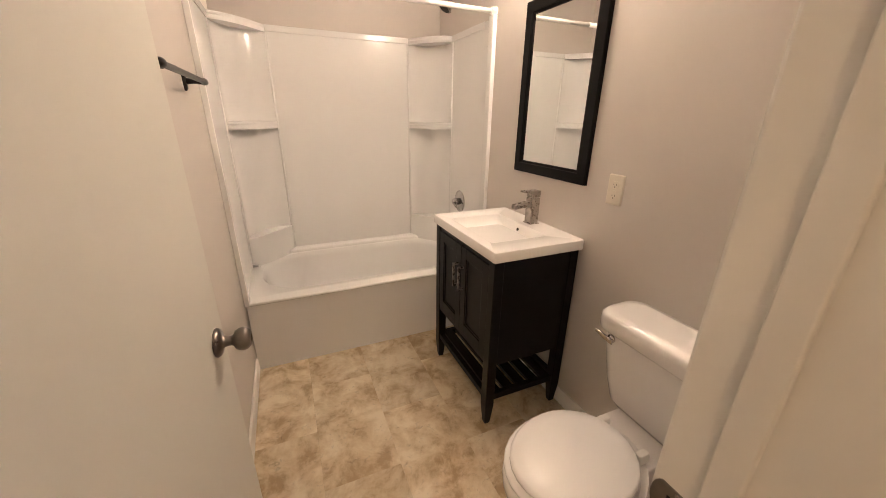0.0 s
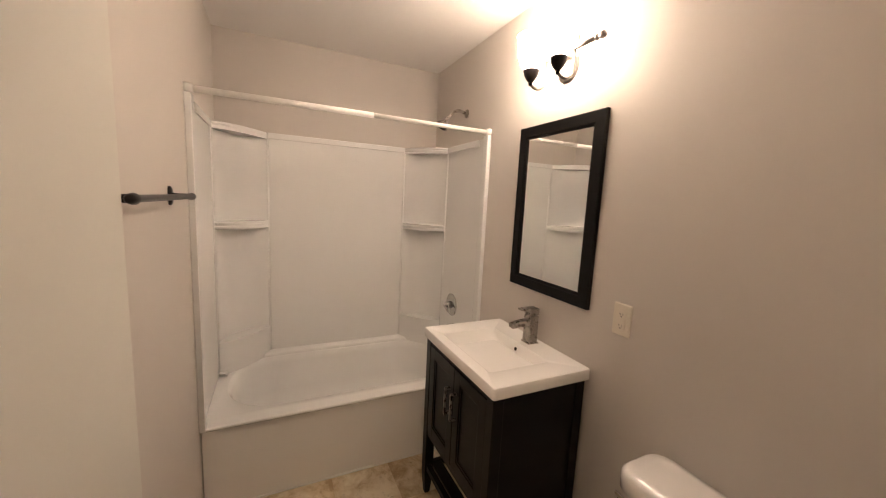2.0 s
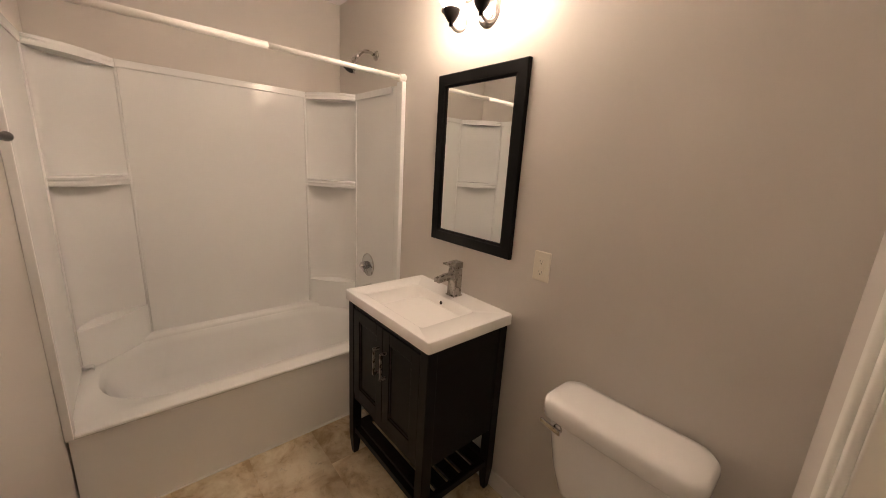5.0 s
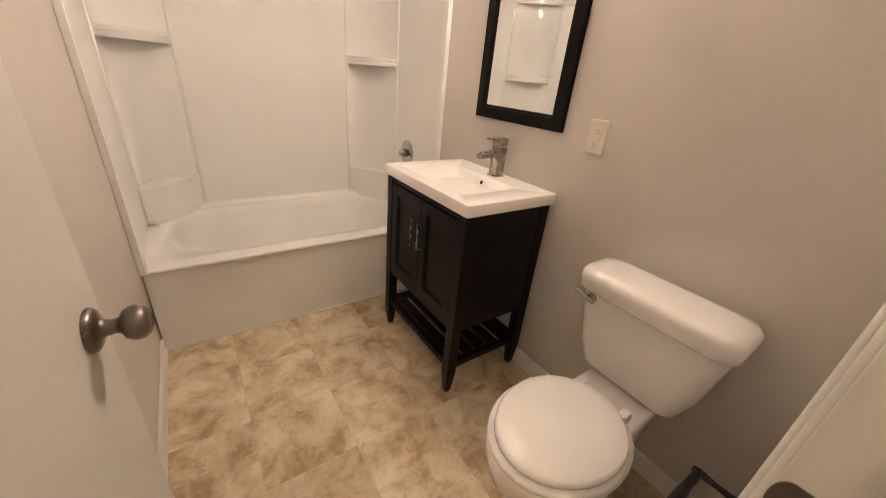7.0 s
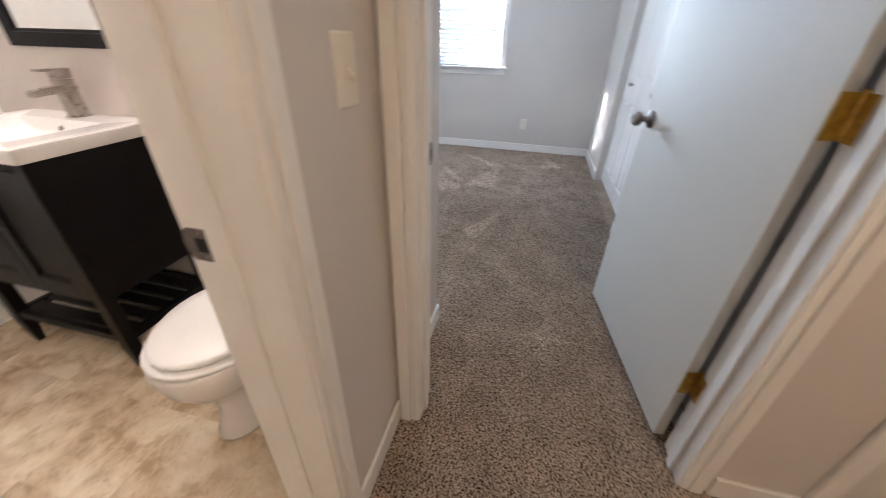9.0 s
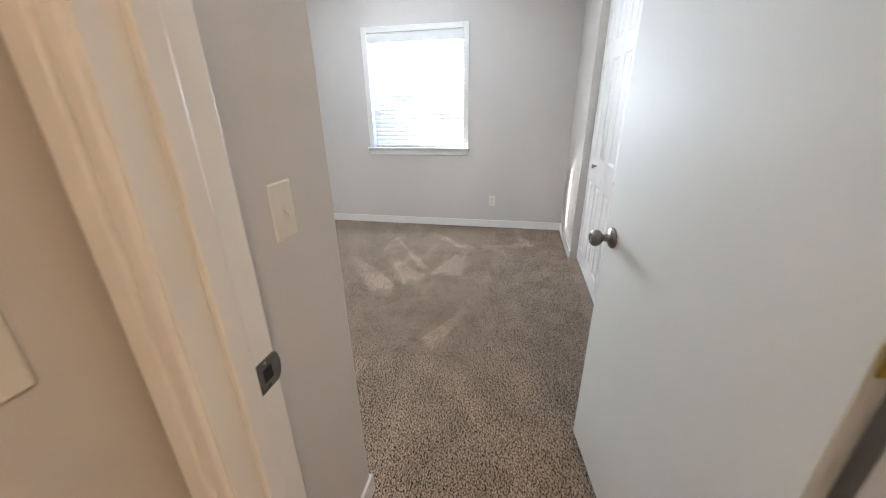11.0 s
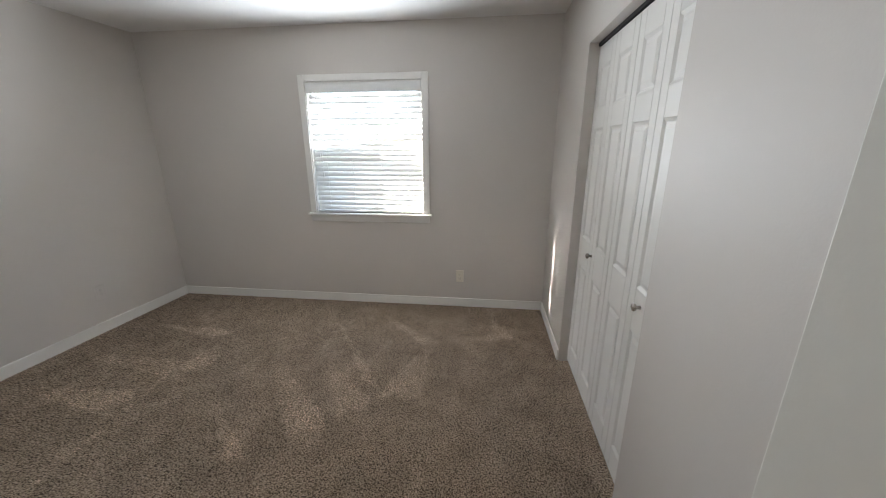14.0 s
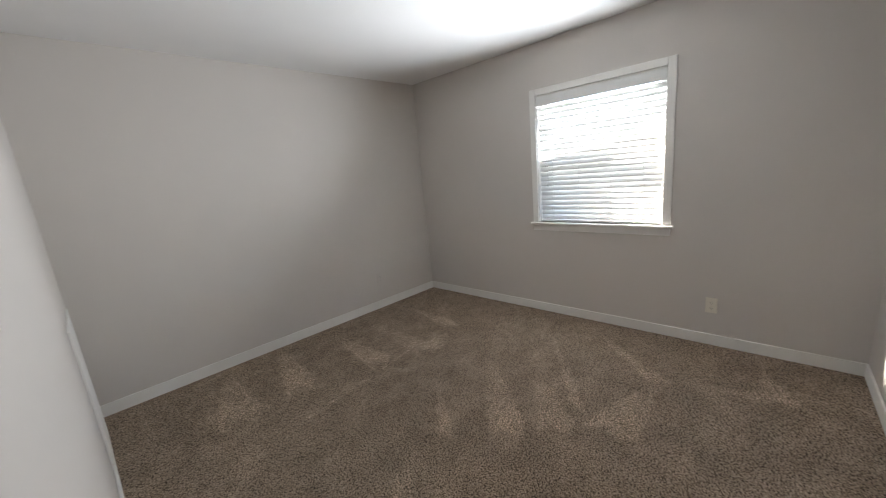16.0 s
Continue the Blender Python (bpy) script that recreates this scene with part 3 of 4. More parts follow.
def curtain_rod():
    r = thing("curtain_rod", pose(0, TY - 0.003, 1.925), "white shower curtain rod with end caps", "curtain rod")
    mesh("rod", TRIM, lambda bm: (tube(bm, [(BX0 + 0.02, 0, 0), (0.72, 0, 0)], 0.0135, 14), tube(bm, [(0.715, 0, 0), (BX1 - 0.02, 0, 0)], 0.0115, 14)), r, smooth=True)

    for x, s in ((BX0, 1), (BX1, -1)):
        mesh("end_cap", WHITEPLASTIC, lambda bm, x=x, s=s: lathe(bm, [(0, 0), (0.021, 0), (0.021, 0.01), (0.018, 0.03), (0.015, 0.032), (0, 0.032)], axis_to((x, 0, 0), (s, 0, 0)), 20), r, smooth=True)


curtain_rod()


def shower_head():
    s = thing("shower_fixture", pose(BX1, 2.50, 2.085), "brushed nickel shower head on a bent arm", "shower head")
    pts = [(0, 0, 0), (-0.05, 0, 0.012), (-0.09, 0, 0.004), (-0.12, 0, -0.025), (-0.145, 0, -0.055)]
    mesh("arm", NICKEL, lambda bm: tube(bm, pts, 0.0105, 12), s, smooth=True)
    mesh("flange", NICKEL, lambda bm: lathe(bm, [(0, 0), (0.028, 0), (0.026, 0.006), (0.014, 0.012), (0, 0.012)], axis_to((0, 0, 0), (-1, 0, 0)), 20), s, smooth=True)
    mesh("head", NICKEL, lambda bm: lathe(bm, [(0, -0.012), (0.013, -0.012), (0.015, 0.0), (0.013, 0.01), (0.018, 0.02), (0.034, 0.04), (0.041, 0.052), (0.041, 0.060), (0.036, 0.063), (0, 0.063)],
                                             axis_to((-0.142, 0, -0.05), (-0.55, 0, -0.83)), 24), s, smooth=True)
    mesh("spray_face", DARK, lambda bm: lathe(bm, [(0, 0.0632), (0.032, 0.0632), (0.031, 0.065), (0, 0.065)], axis_to((-0.142, 0, -0.05), (-0.55, 0, -0.83)), 24), s)


shower_head()


def tub_valve():
    v = thing("shower_valve", pose(BX1 - 0.012, 2.55, 0.805), "chrome shower valve with lever handle", "shower valve")
    mesh("plate", CHROME, lambda bm: lathe(bm, [(0, 0), (0.078, 0), (0.077, 0.004), (0.06, 0.010), (0.03, 0.014), (0, 0.014)], axis_to((0, 0, 0), (-1, 0, 0)), 32), v, smooth=True)

    def handle(bm):
        lathe(bm, [(0, 0.012), (0.027, 0.012), (0.025, 0.04), (0.02, 0.055), (0.010, 0.062), (0, 0.063)], axis_to((0, 0, 0), (-1, 0, 0)), 24)
        tube(bm, [(-0.045, 0, 0), (-0.056, -0.03, -0.012), (-0.062, -0.062, -0.022)], [0.011, 0.010, 0.007], 10)
    mesh("handle", CHROME, handle, v, smooth=True)
    s = thing("tub_spout", pose(BX1 - 0.012, 2.50, 0.655), "chrome tub spout on the surround wall", "tub spout")

    def spout(bm):
        loft(bm, [[(-x, y, z) for y, z, _ in rounded(a, b, 0.016, 0, 0, dz)] for x, a, b, dz in ((0, 0.05, 0.055, 0), (0.03, 0.048, 0.053, 0), (0.10, 0.044, 0.044, -0.003), (0.125, 0.040, 0.034, -0.008), (0.135, 0.032, 0.022, -0.013))])
    mesh("spout", CHROME, spout, s, smooth=True)


tub_valve()

VX0, VX1, VY0, VY1, VZ = 0.945, 1.40, 1.335, 1.972, 0.893       # vanity top


def vanity():
    cy = (VY0 + VY1) / 2
    v = thing("vanity_cabinet", pose(0, 0, 0), "espresso wooden vanity cabinet with open slatted shelf", "vanity")
    lx0, lx1, ly0, ly1 = VX0 + 0.012, VX1 - 0.012, VY0 + 0.014, VY1 - 0.014
    L = 0.046
    for x0, y0 in ((lx0, ly0), (lx0, ly1 - L), (lx1 - L, ly0), (lx1 - L, ly1 - L)):
        def leg(bm, x0=x0, y0=y0):
            cx_, cy_ = x0 + L / 2, y0 + L / 2
            loft(bm, [rounded(a, a, 0.003, z, cx_, cy_, 2) for a, z in ((0.026, 0.0), (0.030, 0.012), (L, 0.11), (L, VZ - 0.047))])
        mesh("leg", ESPRESSO, leg, v)
    zb, zt = 0.335, VZ - 0.047
    boxes("body", ESPRESSO, [(lx0 + 0.010, lx1 - 0.006, ly0 + 0.006, ly0 + 0.022, zb, zt), (lx0 + 0.010, lx1 - 0.006, ly1 - 0.022, ly1 - 0.006, zb, zt), (lx0 + 0.020, lx1 - 0.006, ly0 + 0.022, ly1 - 0.022, zb, zb + 0.018),
                            (lx1 - 0.018, lx1 - 0.006, ly0 + 0.022, ly1 - 0.022, zb, zt), (lx0 + 0.006, lx0 + 0.022, ly0 + L, ly1 - L, zt - 0.026, zt), (lx0 + 0.006, lx0 + 0.022, ly0 + L, ly1 - L, zb, zb + 0.026)], v, 0.0015)
    # two framed doors
    y0, y1 = ly0 + L + 0.002, ly1 - L - 0.002
    mid = (y0 + y1) / 2
    for a, b, hy in ((y0, mid - 0.0015, mid - 0.028), (mid + 0.0015, y1, mid + 0.028)):
        z0, z1 = zb + 0.030, zt - 0.030
        fr = 0.050
        xd = lx0 + 0.002
        door = boxes("cabinet_door", ESPRESSO, [(xd, xd + 0.018, a, a + fr, z0, z1), (xd, xd + 0.018, b - fr, b, z0, z1), (xd, xd + 0.018, a + fr, b - fr, z0, z0 + fr), (xd, xd + 0.018, a + fr, b - fr, z1 - fr, z1),
                                                (xd + 0.010, xd + 0.016, a + fr, b - fr, z0 + fr, z1 - fr)], v, 0.0015)
        boxes("moulding", ESPRESSO, [(xd + 0.004, xd + 0.010, a + fr, a + fr + 0.010, z0 + fr, z1 - fr), (xd + 0.004, xd + 0.010, b - fr - 0.010, b - fr, z0 + fr, z1 - fr),
                                     (xd + 0.004, xd + 0.010, a + fr + 0.010, b - fr - 0.010, z0 + fr, z0 + fr + 0.010), (xd + 0.004, xd + 0.010, a + fr + 0.010, b - fr - 0.010, z1 - fr - 0.010, z1 - fr)], door, 0.002)
        hz = 0.66
        tagged(boxes("handle", NICKEL, [(xd - 0.030, xd - 0.021, hy - 0.005, hy + 0.005, hz - 0.062, hz + 0.062), (xd - 0.022, xd, hy - 0.005, hy + 0.005, hz - 0.062, hz - 0.052), (xd - 0.022, xd, hy - 0.005, hy + 0.005, hz + 0.052, hz + 0.062)], door, 0.001), "brushed nickel bar handle")
    # slatted shelf
    zs = 0.135
    boxes("shelf_rail", ESPRESSO, [(lx0 + 0.008, lx0 + 0.034, ly0 + L, ly1 - L, zs, zs + 0.032), (lx1 - 0.034, lx1 - 0.008, ly0 + L, ly1 - L, zs, zs + 0.032),
                                  (lx0 + L, lx1 - L, ly0 + 0.008, ly0 + 0.034, zs, zs + 0.032), (lx0 + L, lx1 - L, ly1 - 0.034, ly1 - 0.008, zs, zs + 0.032)], v, 0.002)
    n = 5
    span = lx1 - lx0 - 0.068
    pitch = span / n
    for k in range(n):
        x = lx0 + 0.034 + pitch * (k + 0.5)
        boxes("slat", ESPRESSO, [(x - pitch * 0.37, x + pitch * 0.37, ly0 + 0.030, ly1 - 0.030, zs + 0.012, zs + 0.028)], v, 0.002)
    # sink top
    s = thing("sink_top", pose((VX0 + VX1) / 2, cy, VZ - 0.045), "glossy white vanity sink top with square basin", "sink")
    w, d = VX1 - VX0, VY1 - VY0

    def top(bm):
        H = 0.045
        bx = -0.035
        rings = [rounded(w - 0.002, d - 0.002, 0.010, 0.0, 0, 0, 5), rounded(w, d, 0.011, 0.002, 0, 0, 5), rounded(w, d, 0.011, H - 0.004, 0, 0, 5), rounded(w - 0.006, d - 0.006, 0.010, H, 0, 0, 5)]
        bw, bd = 0.285, 0.42
        for q, r, z in ((1.0, 0.018, H), (0.985, 0.018, H - 0.002), (0.97, 0.018, H - 0.010)):
            rings.append(rounded(bw * q, bd * q, r, z, bx, 0, 5))
        ring2 = []
        for x, y, z in rounded(bw * 0.80, bd * 0.52, 0.05, H - 0.085, bx + 0.005, 0, 5):
            ring2.append((x, y, z))
        rings.append(ring2)
        rings.append(rounded(bw * 0.45, bd * 0.26, 0.03, H - 0.108, bx + 0.01, 0, 5))
        loft(bm, rings)
    mesh("basin_slab", SINKWHITE, top, s, smooth=False, bevel=0.002)
    mesh("drain", CHROME, lambda bm: lathe(bm, [(0, 0), (0.024, 0), (0.023, 0.003), (0.016, 0.004), (0.015, 0.008), (0, 0.009)], pose(-0.025, 0, 0.045 - 0.108), 24), s, smooth=True)
    mesh("overflow_hole", DARK, lambda bm: lathe(bm, [(0, 0), (0.009, 0), (0.008, 0.002), (0, 0.002)], axis_to((0.0985, 0, 0.0145), (-0.97, 0, 0.22)), 18), s)
    # faucet
    f = thing("faucet", pose(1.338, cy - 0.012, VZ), "brushed nickel square single-lever faucet", "faucet")
    boxes("body", NICKEL, [(-0.0235, 0.0235, -0.0235, 0.0235, 0.004, 0.130)], f, 0.002)
    boxes("base_plate", NICKEL, [(-0.028, 0.028, -0.028, 0.028, 0.0, 0.005)], f, 0.001)
    mesh("spout", NICKEL, lambda bm: loft(bm, [[(x, -0.0175, z0), (x, 0.0175, z0), (x, 0.0175, z1), (x, -0.0175, z1)] for x, z0, z1 in ((-0.02, 0.085, 0.112), (-0.075, 0.084, 0.108), (-0.112, 0.080, 0.099))]), f, 0.0015)
    boxes("lever", NICKEL, [(-0.024, 0.024, -0.0235, 0.0235, 0.133, 0.165), (-0.068, -0.02, -0.017, 0.017, 0.157, 0.165)], f, 0.002)


vanity()


def mirror():
    y0, y1, z0, z1 = 1.375, 1.888, 1.122, 1.892
    m = thing("wall_mirror", pose(BX1, 0, 0), "rectangular mirror in a flat black wooden frame", "mirror")
    fw, t = 0.057, 0.020

    def fr(bm):
        # mitred members with an inner step
        o = [(y0, z0), (y1, z0), (y1, z1), (y0, z1)]
        def ins(q):
            return [(y0 + q, z0 + q), (y1 - q, z0 + q), (y1 - q, z1 - q), (y0 + q, z1 - q)]
        prof = [(0.0, 0.0), (0.0, -t + 0.003), (0.003, -t), (fw - 0.012, -t), (fw - 0.010, -t + 0.004), (fw, -t + 0.006), (fw, -0.006)]
        rings = [[(x, y, z) for y, z in ins(q)] for q, x in prof]
        loft(bm, rings, False, False)
    mesh("frame", FRAMEBLACK, fr, m)
    boxes("mirror_pane", MIRROR, [(-0.009, -0.004, y0 + fw - 0.002, y1 - fw + 0.002, z0 + fw - 0.002, z1 - fw + 0.002)], m)


mirror()


def vanity_light():
    cy = 1.612
    v = thing("vanity_light", pose(BX1, cy, 2.14), "dark bronze two-light vanity fixture with lit glass shades", "wall light")

    def bar(bm):
        tube(bm, [(-0.055, -0.20, 0), (-0.055, 0.20, 0)], 0.009, 12)
        for s in (-1, 1):
            lathe(bm, [(0, 0), (0.012, 0), (0.013, 0.005), (0.008, 0.010), (0.008, 0.016), (0.0135, 0.022), (0.015, 0.030), (0.012, 0.038), (0, 0.042)], axis_to((-0.055, s * 0.188, 0), (0, s, 0)), 16)
        tube(bm, [(0, 0, 0), (-0.055, 0, 0)], 0.012, 12)
    mesh("bar", AGEDNICKEL, bar, v, smooth=True)
    mesh("back_plate", AGEDNICKEL, lambda bm: loft(bm, [[(x, y, z) for y, z, _ in rounded(a, b, a / 2 - 0.001, 0, 0, 0, 8)] for x, a, b in ((0, 0.115, 0.20), (-0.008, 0.115, 0.20), (-0.02, 0.09, 0.165))]), v, smooth=False)
    for s in (-1, 1):
        y = s * 0.082

        def arm(bm, y=y, s=s):
            pts = [(-0.055, y - 0.0, -0.002)]
            for k in range(9):
                a = radians(10 + 20 * k)
                pts.append((-0.095 + 0.045 * math.cos(a) - 0.0 * k, y, -0.075 - 0.045 * math.sin(a)))
            tube(bm, pts, 0.0065, 10)
        mesh("arm", AGEDNICKEL, arm, v, smooth=True)
        mesh("cup", BRONZE, lambda bm, y=y: lathe(bm, [(0, -0.112), (0.008, -0.112), (0.009, -0.100), (0.016, -0.092), (0.028, -0.074), (0.0335, -0.054), (0.034, -0.050), (0, -0.050)], pose(-0.13, y, 0), 24), v, smooth=True)
        sh = mesh("glass_shade", SHADE, lambda bm, y=y: lathe(bm, [(0.0, -0.049), (0.030, -0.049), (0.045, -0.030), (0.058, 0.0), (0.064, 0.035), (0.063, 0.065), (0.068, 0.085), (0.064, 0.086), (0.058, 0.066), (0.0, 0.060)], pose(-0.13, y, 0), 24), v, smooth=True)
        tagged(sh, "glowing white glass shade")


vanity_light()


def toilet():
    cy = 0.807
    t = thing("toilet", pose(BX1, cy, 0), "white two-piece toilet with closed round lid", "toilet")

    def egg(front, back, half, z, n=28):
        """An oval: front and back reach along -x from the wall, half width."""
        mid = back + (front - back) * 0.46
        pts = []
        for k in range(n):
            a = 2 * math.pi * k / n
            c, s = math.cos(a), math.sin(a)
            rx = (front - mid) if c > 0 else (mid - back)
            pts.append((-(mid + rx * c), half * s, z))
        return pts

    mesh("bowl", PORCELAIN, lambda bm: loft(bm, [egg(0.60, 0.22, 0.100, 0.0), egg(0.605, 0.21, 0.104, 0.015), egg(0.585, 0.20, 0.096, 0.05), egg(0.570, 0.19, 0.092, 0.13), egg(0.590, 0.19, 0.102, 0.19), egg(0.640, 0.20, 0.135, 0.25), egg(0.678, 0.215, 0.165, 0.31),
                                                   egg(0.690, 0.22, 0.178, 0.36), egg(0.690, 0.22, 0.180, 0.385), egg(0.684, 0.225, 0.176, 0.394)]), t, smooth=True)
    mesh("deck", PORCELAIN, lambda bm: loft(bm, [rounded(a, b, 0.03, z, -0.19, 0, 5) for a, b, z in ((0.20, 0.20, 0.22), (0.27, 0.215, 0.33), (0.29, 0.225, 0.385), (0.284, 0.219, 0.393))]), t, 0.004)
    mesh("seat", SEATWHITE, lambda bm: loft(bm, [egg(0.680, 0.275, 0.176, 0.396), egg(0.685, 0.272, 0.180, 0.402), egg(0.685, 0.272, 0.180, 0.410), egg(0.678, 0.275, 0.175, 0.415)]), t, smooth=True)
    mesh("lid", SEATWHITE, lambda bm: loft(bm, [egg(0.660, 0.272, 0.162, 0.4165), egg(0.668, 0.268, 0.168, 0.421), egg(0.668, 0.268, 0.168, 0.431), egg(0.656, 0.275, 0.160, 0.438), egg(0.60, 0.31, 0.12, 0.441)]), t, smooth=True)

    for s in (-1, 1):
        mesh("seat_hinge", WHITEPLASTIC, lambda bm, s=s: loft(bm, [rounded(a, b, 0.008, z, -0.262, s * 0.075, 4) for a, b, z in ((0.048, 0.030, 0.394), (0.048, 0.030, 0.418), (0.040, 0.022, 0.426))]), t, 0.002)

    def tank(bm):
        rings = []
        for z, w, d in ((0.395, 0.250, 0.120), (0.400, 0.290, 0.140), (0.42, 0.330, 0.150), (0.50, 0.378, 0.158), (0.60, 0.412, 0.166), (0.715, 0.440, 0.176)):
            rings.append(rounded(d, w, 0.045, z, -0.014 - d / 2, 0, 7))
        loft(bm, rings)
    mesh("tank", PORCELAIN, tank, t, smooth=True)

    def lid(bm):
        rings = []
        for z, w, d, r in ((0.696, 0.452, 0.186, 0.05), (0.701, 0.468, 0.196, 0.055), (0.735, 0.472, 0.200, 0.058), (0.752, 0.466, 0.196, 0.058), (0.763, 0.444, 0.178, 0.055), (0.767, 0.38, 0.13, 0.05)):
            rings.append(rounded(d, w, r, z, -0.012 - 0.199 / 2, 0, 8))
        loft(bm, rings)
    mesh("tank_lid", PORCELAIN, lid, t, smooth=True)

    def lever(bm):
        lathe(bm, [(0, 0), (0.016, 0), (0.015, 0.006), (0.009, 0.010), (0.009, 0.018), (0, 0.019)], axis_to((-0.186, 0.165, 0.668), (-1, 0, 0)), 18)
        loft(bm, [[(-0.203, y, 0.668 + dz - h), (-0.197, y, 0.668 + dz - h), (-0.197, y, 0.668 + dz + h), (-0.203, y, 0.668 + dz + h)] for y, dz, h in ((0.150, -0.004, 0.009), (0.19, 0.0, 0.009), (0.225, 0.006, 0.006))])
    mesh("flush_lever", CHROME, lever, t, 0.0015)

    for s in (-1, 1):
        mesh("bolt_cap", WHITEPLASTIC, lambda bm, s=s: lathe(bm, [(0, 0), (0.013, 0), (0.012, 0.012), (0.006, 0.018), (0, 0.019)], pose(-0.33, s * 0.108, 0.0), 14), t, smooth=True)


toilet()


def towel_bar():
    t = thing("towel_bar", pose(BX0, 0, 1.495), "dark bronze towel bar on two oval mounts", "towel bar")
    for y in (1.33, 1.893):
        mesh("mount", BRONZE, lambda bm, y=y: (loft(bm, [[(x, y + u, v) for u, v, _ in rounded(a, b, a / 2 - 0.0005, 0, 0, 0, 8)] for x, a, b in ((0, 0.030, 0.066), (0.005, 0.030, 0.066), (0.010, 0.022, 0.052))]),
                                                tube(bm, [(0.005, y, 0), (0.03, y, 0), (0.064, y, 0)], [0.012, 0.0085, 0.0105], 12)), t, smooth=True)

    def bar(bm):
        tube(bm, [(0.064, 1.30, 0), (0.064, 1.312, 0), (0.064, 1.33, 0), (0.064, 1.35, 0), (0.064, 1.87, 0), (0.064, 1.893, 0), (0.064, 1.912, 0), (0.064, 1.925, 0)], [0.006, 0.011, 0.013, 0.0085, 0.0085, 0.0125, 0.0115, 0.006], 14)
    mesh("bar", BRONZE, bar, t, smooth=True)


towel_bar()


def paper_holder():
    p = thing("paper_holder", pose(0.912, BY0, 0.555), "empty dark bronze toilet paper holder", "paper holder")
    for s in (-1, 1):
        mesh("arm", BRONZE, lambda bm, s=s: (loft(bm, [[(s * 0.085 + u, y, v) for u, v, _ in rounded(a, b, a / 2 - 0.0005, 0, 0, 0, 6)] for y, a, b in ((0, 0.028, 0.05), (0.006, 0.028, 0.05), (0.010, 0.018, 0.036))]),
                                              tube(bm, [(s * 0.085, 0.006, 0), (s * 0.085, 0.045, 0), (s * 0.085, 0.080, 0), (s * 0.085, 0.092, 0)], [0.009, 0.006, 0.009, 0.006], 10)), p, smooth=True)
    mesh("roller", BRONZE, lambda bm: tube(bm, [(-0.082, 0.080, 0), (0.01, 0.080, 0), (0.012, 0.080, 0), (0.082, 0.080, 0)], [0.0115, 0.0115, 0.0095, 0.0095], 16), p, smooth=True)


paper_holder()

# ---- hall ----
# lamp out of view, assumed and added for the warm light on the hall walls
unseen_hall_lamp = thing("unseen_ceiling_lamp", pose(-0.30, -0.95, CZ), "plain lit glass dome ceiling lamp, unseen and assumed", "ceiling light")
mesh("glass_dome", HALLGLASS, lambda bm: lathe(bm, [(0, 0.0), (0.15, 0.0), (0.15, -0.02), (0.13, -0.06), (0.08, -0.085), (0, -0.09)], Matrix.Identity(4), 28), unseen_hall_lamp, smooth=True)


def door_pull():
    p = thing("door_pull", pose(WX + 0.012, -1.03, 0.36), "small chrome pull on the hall closet door", "handle")
    mesh("grip", CHROME, lambda bm: tube(bm, [(0, 0, 0.03), (-0.010, 0, 0.028), (-0.012, 0, 0.0), (-0.010, 0, -0.028), (0, 0, -0.03)], 0.004, 8), p, smooth=True)


door_pull()


# ---- bedroom ----
def closet_door(m, group):
    """A pair of moulded bifold leaves; local x along the opening, faces local y = 0, leaves run to +x."""
    d = thing("closet_door", m, "white moulded panel bifold closet door, shut", "closet door", group)
    W, G = 0.2835, 0.002
    for k in range(2):
        x0, x1 = k * (W + G), k * (W + G) + W
        leaf = boxes("door_leaf", TRIM, [(x0, x1, -0.030, -0.008, 0.022, CH - 0.022)], d, 0.002)
        st = 0.058 if k == 0 else 0.058
        panels = ((0.155, 0.765), (0.955, 1.605), (1.715, 1.935))
        # raised stiles and rails round the sunk panels
        rows = [(x0, x0 + st, -0.0085, 0, 0.022, CH - 0.022), (x1 - st, x1, -0.0085, 0, 0.022, CH - 0.022)]
        zs = [0.022] + [z for p in panels for z in p] + [CH - 0.022]
        for a, b in zip(zs[::2], zs[1::2]):
            rows.append((x0 + st, x1 - st, -0.0085, 0, a, b))
        boxes("stile_and_rail", TRIM, rows, leaf, 0.003)

        def field(bm, x0=x0, x1=x1):
            for a, b in panels:
                cx_, cz_, w, h = (x0 + x1) / 2, (a + b) / 2, x1 - x0 - 2 * st, b - a
                loft(bm, [[(cx_ + sx * (w / 2 - q), y, cz_ + sz * (h / 2 - q)) for sx, sz in ((1, 1), (-1, 1), (-1, -1), (1, -1))] for q, y in ((0.001, 0.0), (0.012, -0.0075), (0.020, -0.0075), (0.036, -0.001))], False, True)
        mesh("raised_panel", TRIM, field, leaf)
    return d


cd = closet_door(pose(CX1 - 0.002, SY - 0.060, 0, 0, 0, 180) @ Matrix.Diagonal((1, -1, 1, 1)), "bifold closet doors")
copy_m = pose(CX1 - 0.576, SY - 0.060, 0, 0, 0, 180) @ Matrix.Diagonal((1, -1, 1, 1))
cd2 = closet_door(copy_m, "bifold closet doors")
for kx, owner in ((3.655, cd), (2.965, cd2)):
    k = thing("cabinet_knob", pose(kx, SY - 0.060, 0.893), "small brushed nickel closet knob", "knob", "closet knobs")
    mesh("knob", NICKEL, lambda bm: lathe(bm, [(0, 0), (0.009, 0), (0.007, 0.008), (0.008, 0.014), (0.0155, 0.020), (0.0165, 0.026), (0.013, 0.031), (0, 0.033)], axis_to((0, 0, 0), (0, 1, 0)), 20), k, smooth=True)
track = setting("closet_track", DARK, [(CX0, CX1, SY - 0.10, SY - 0.052, CH - 0.018, CH)], "dark metal bifold track in the closet head", category="track")


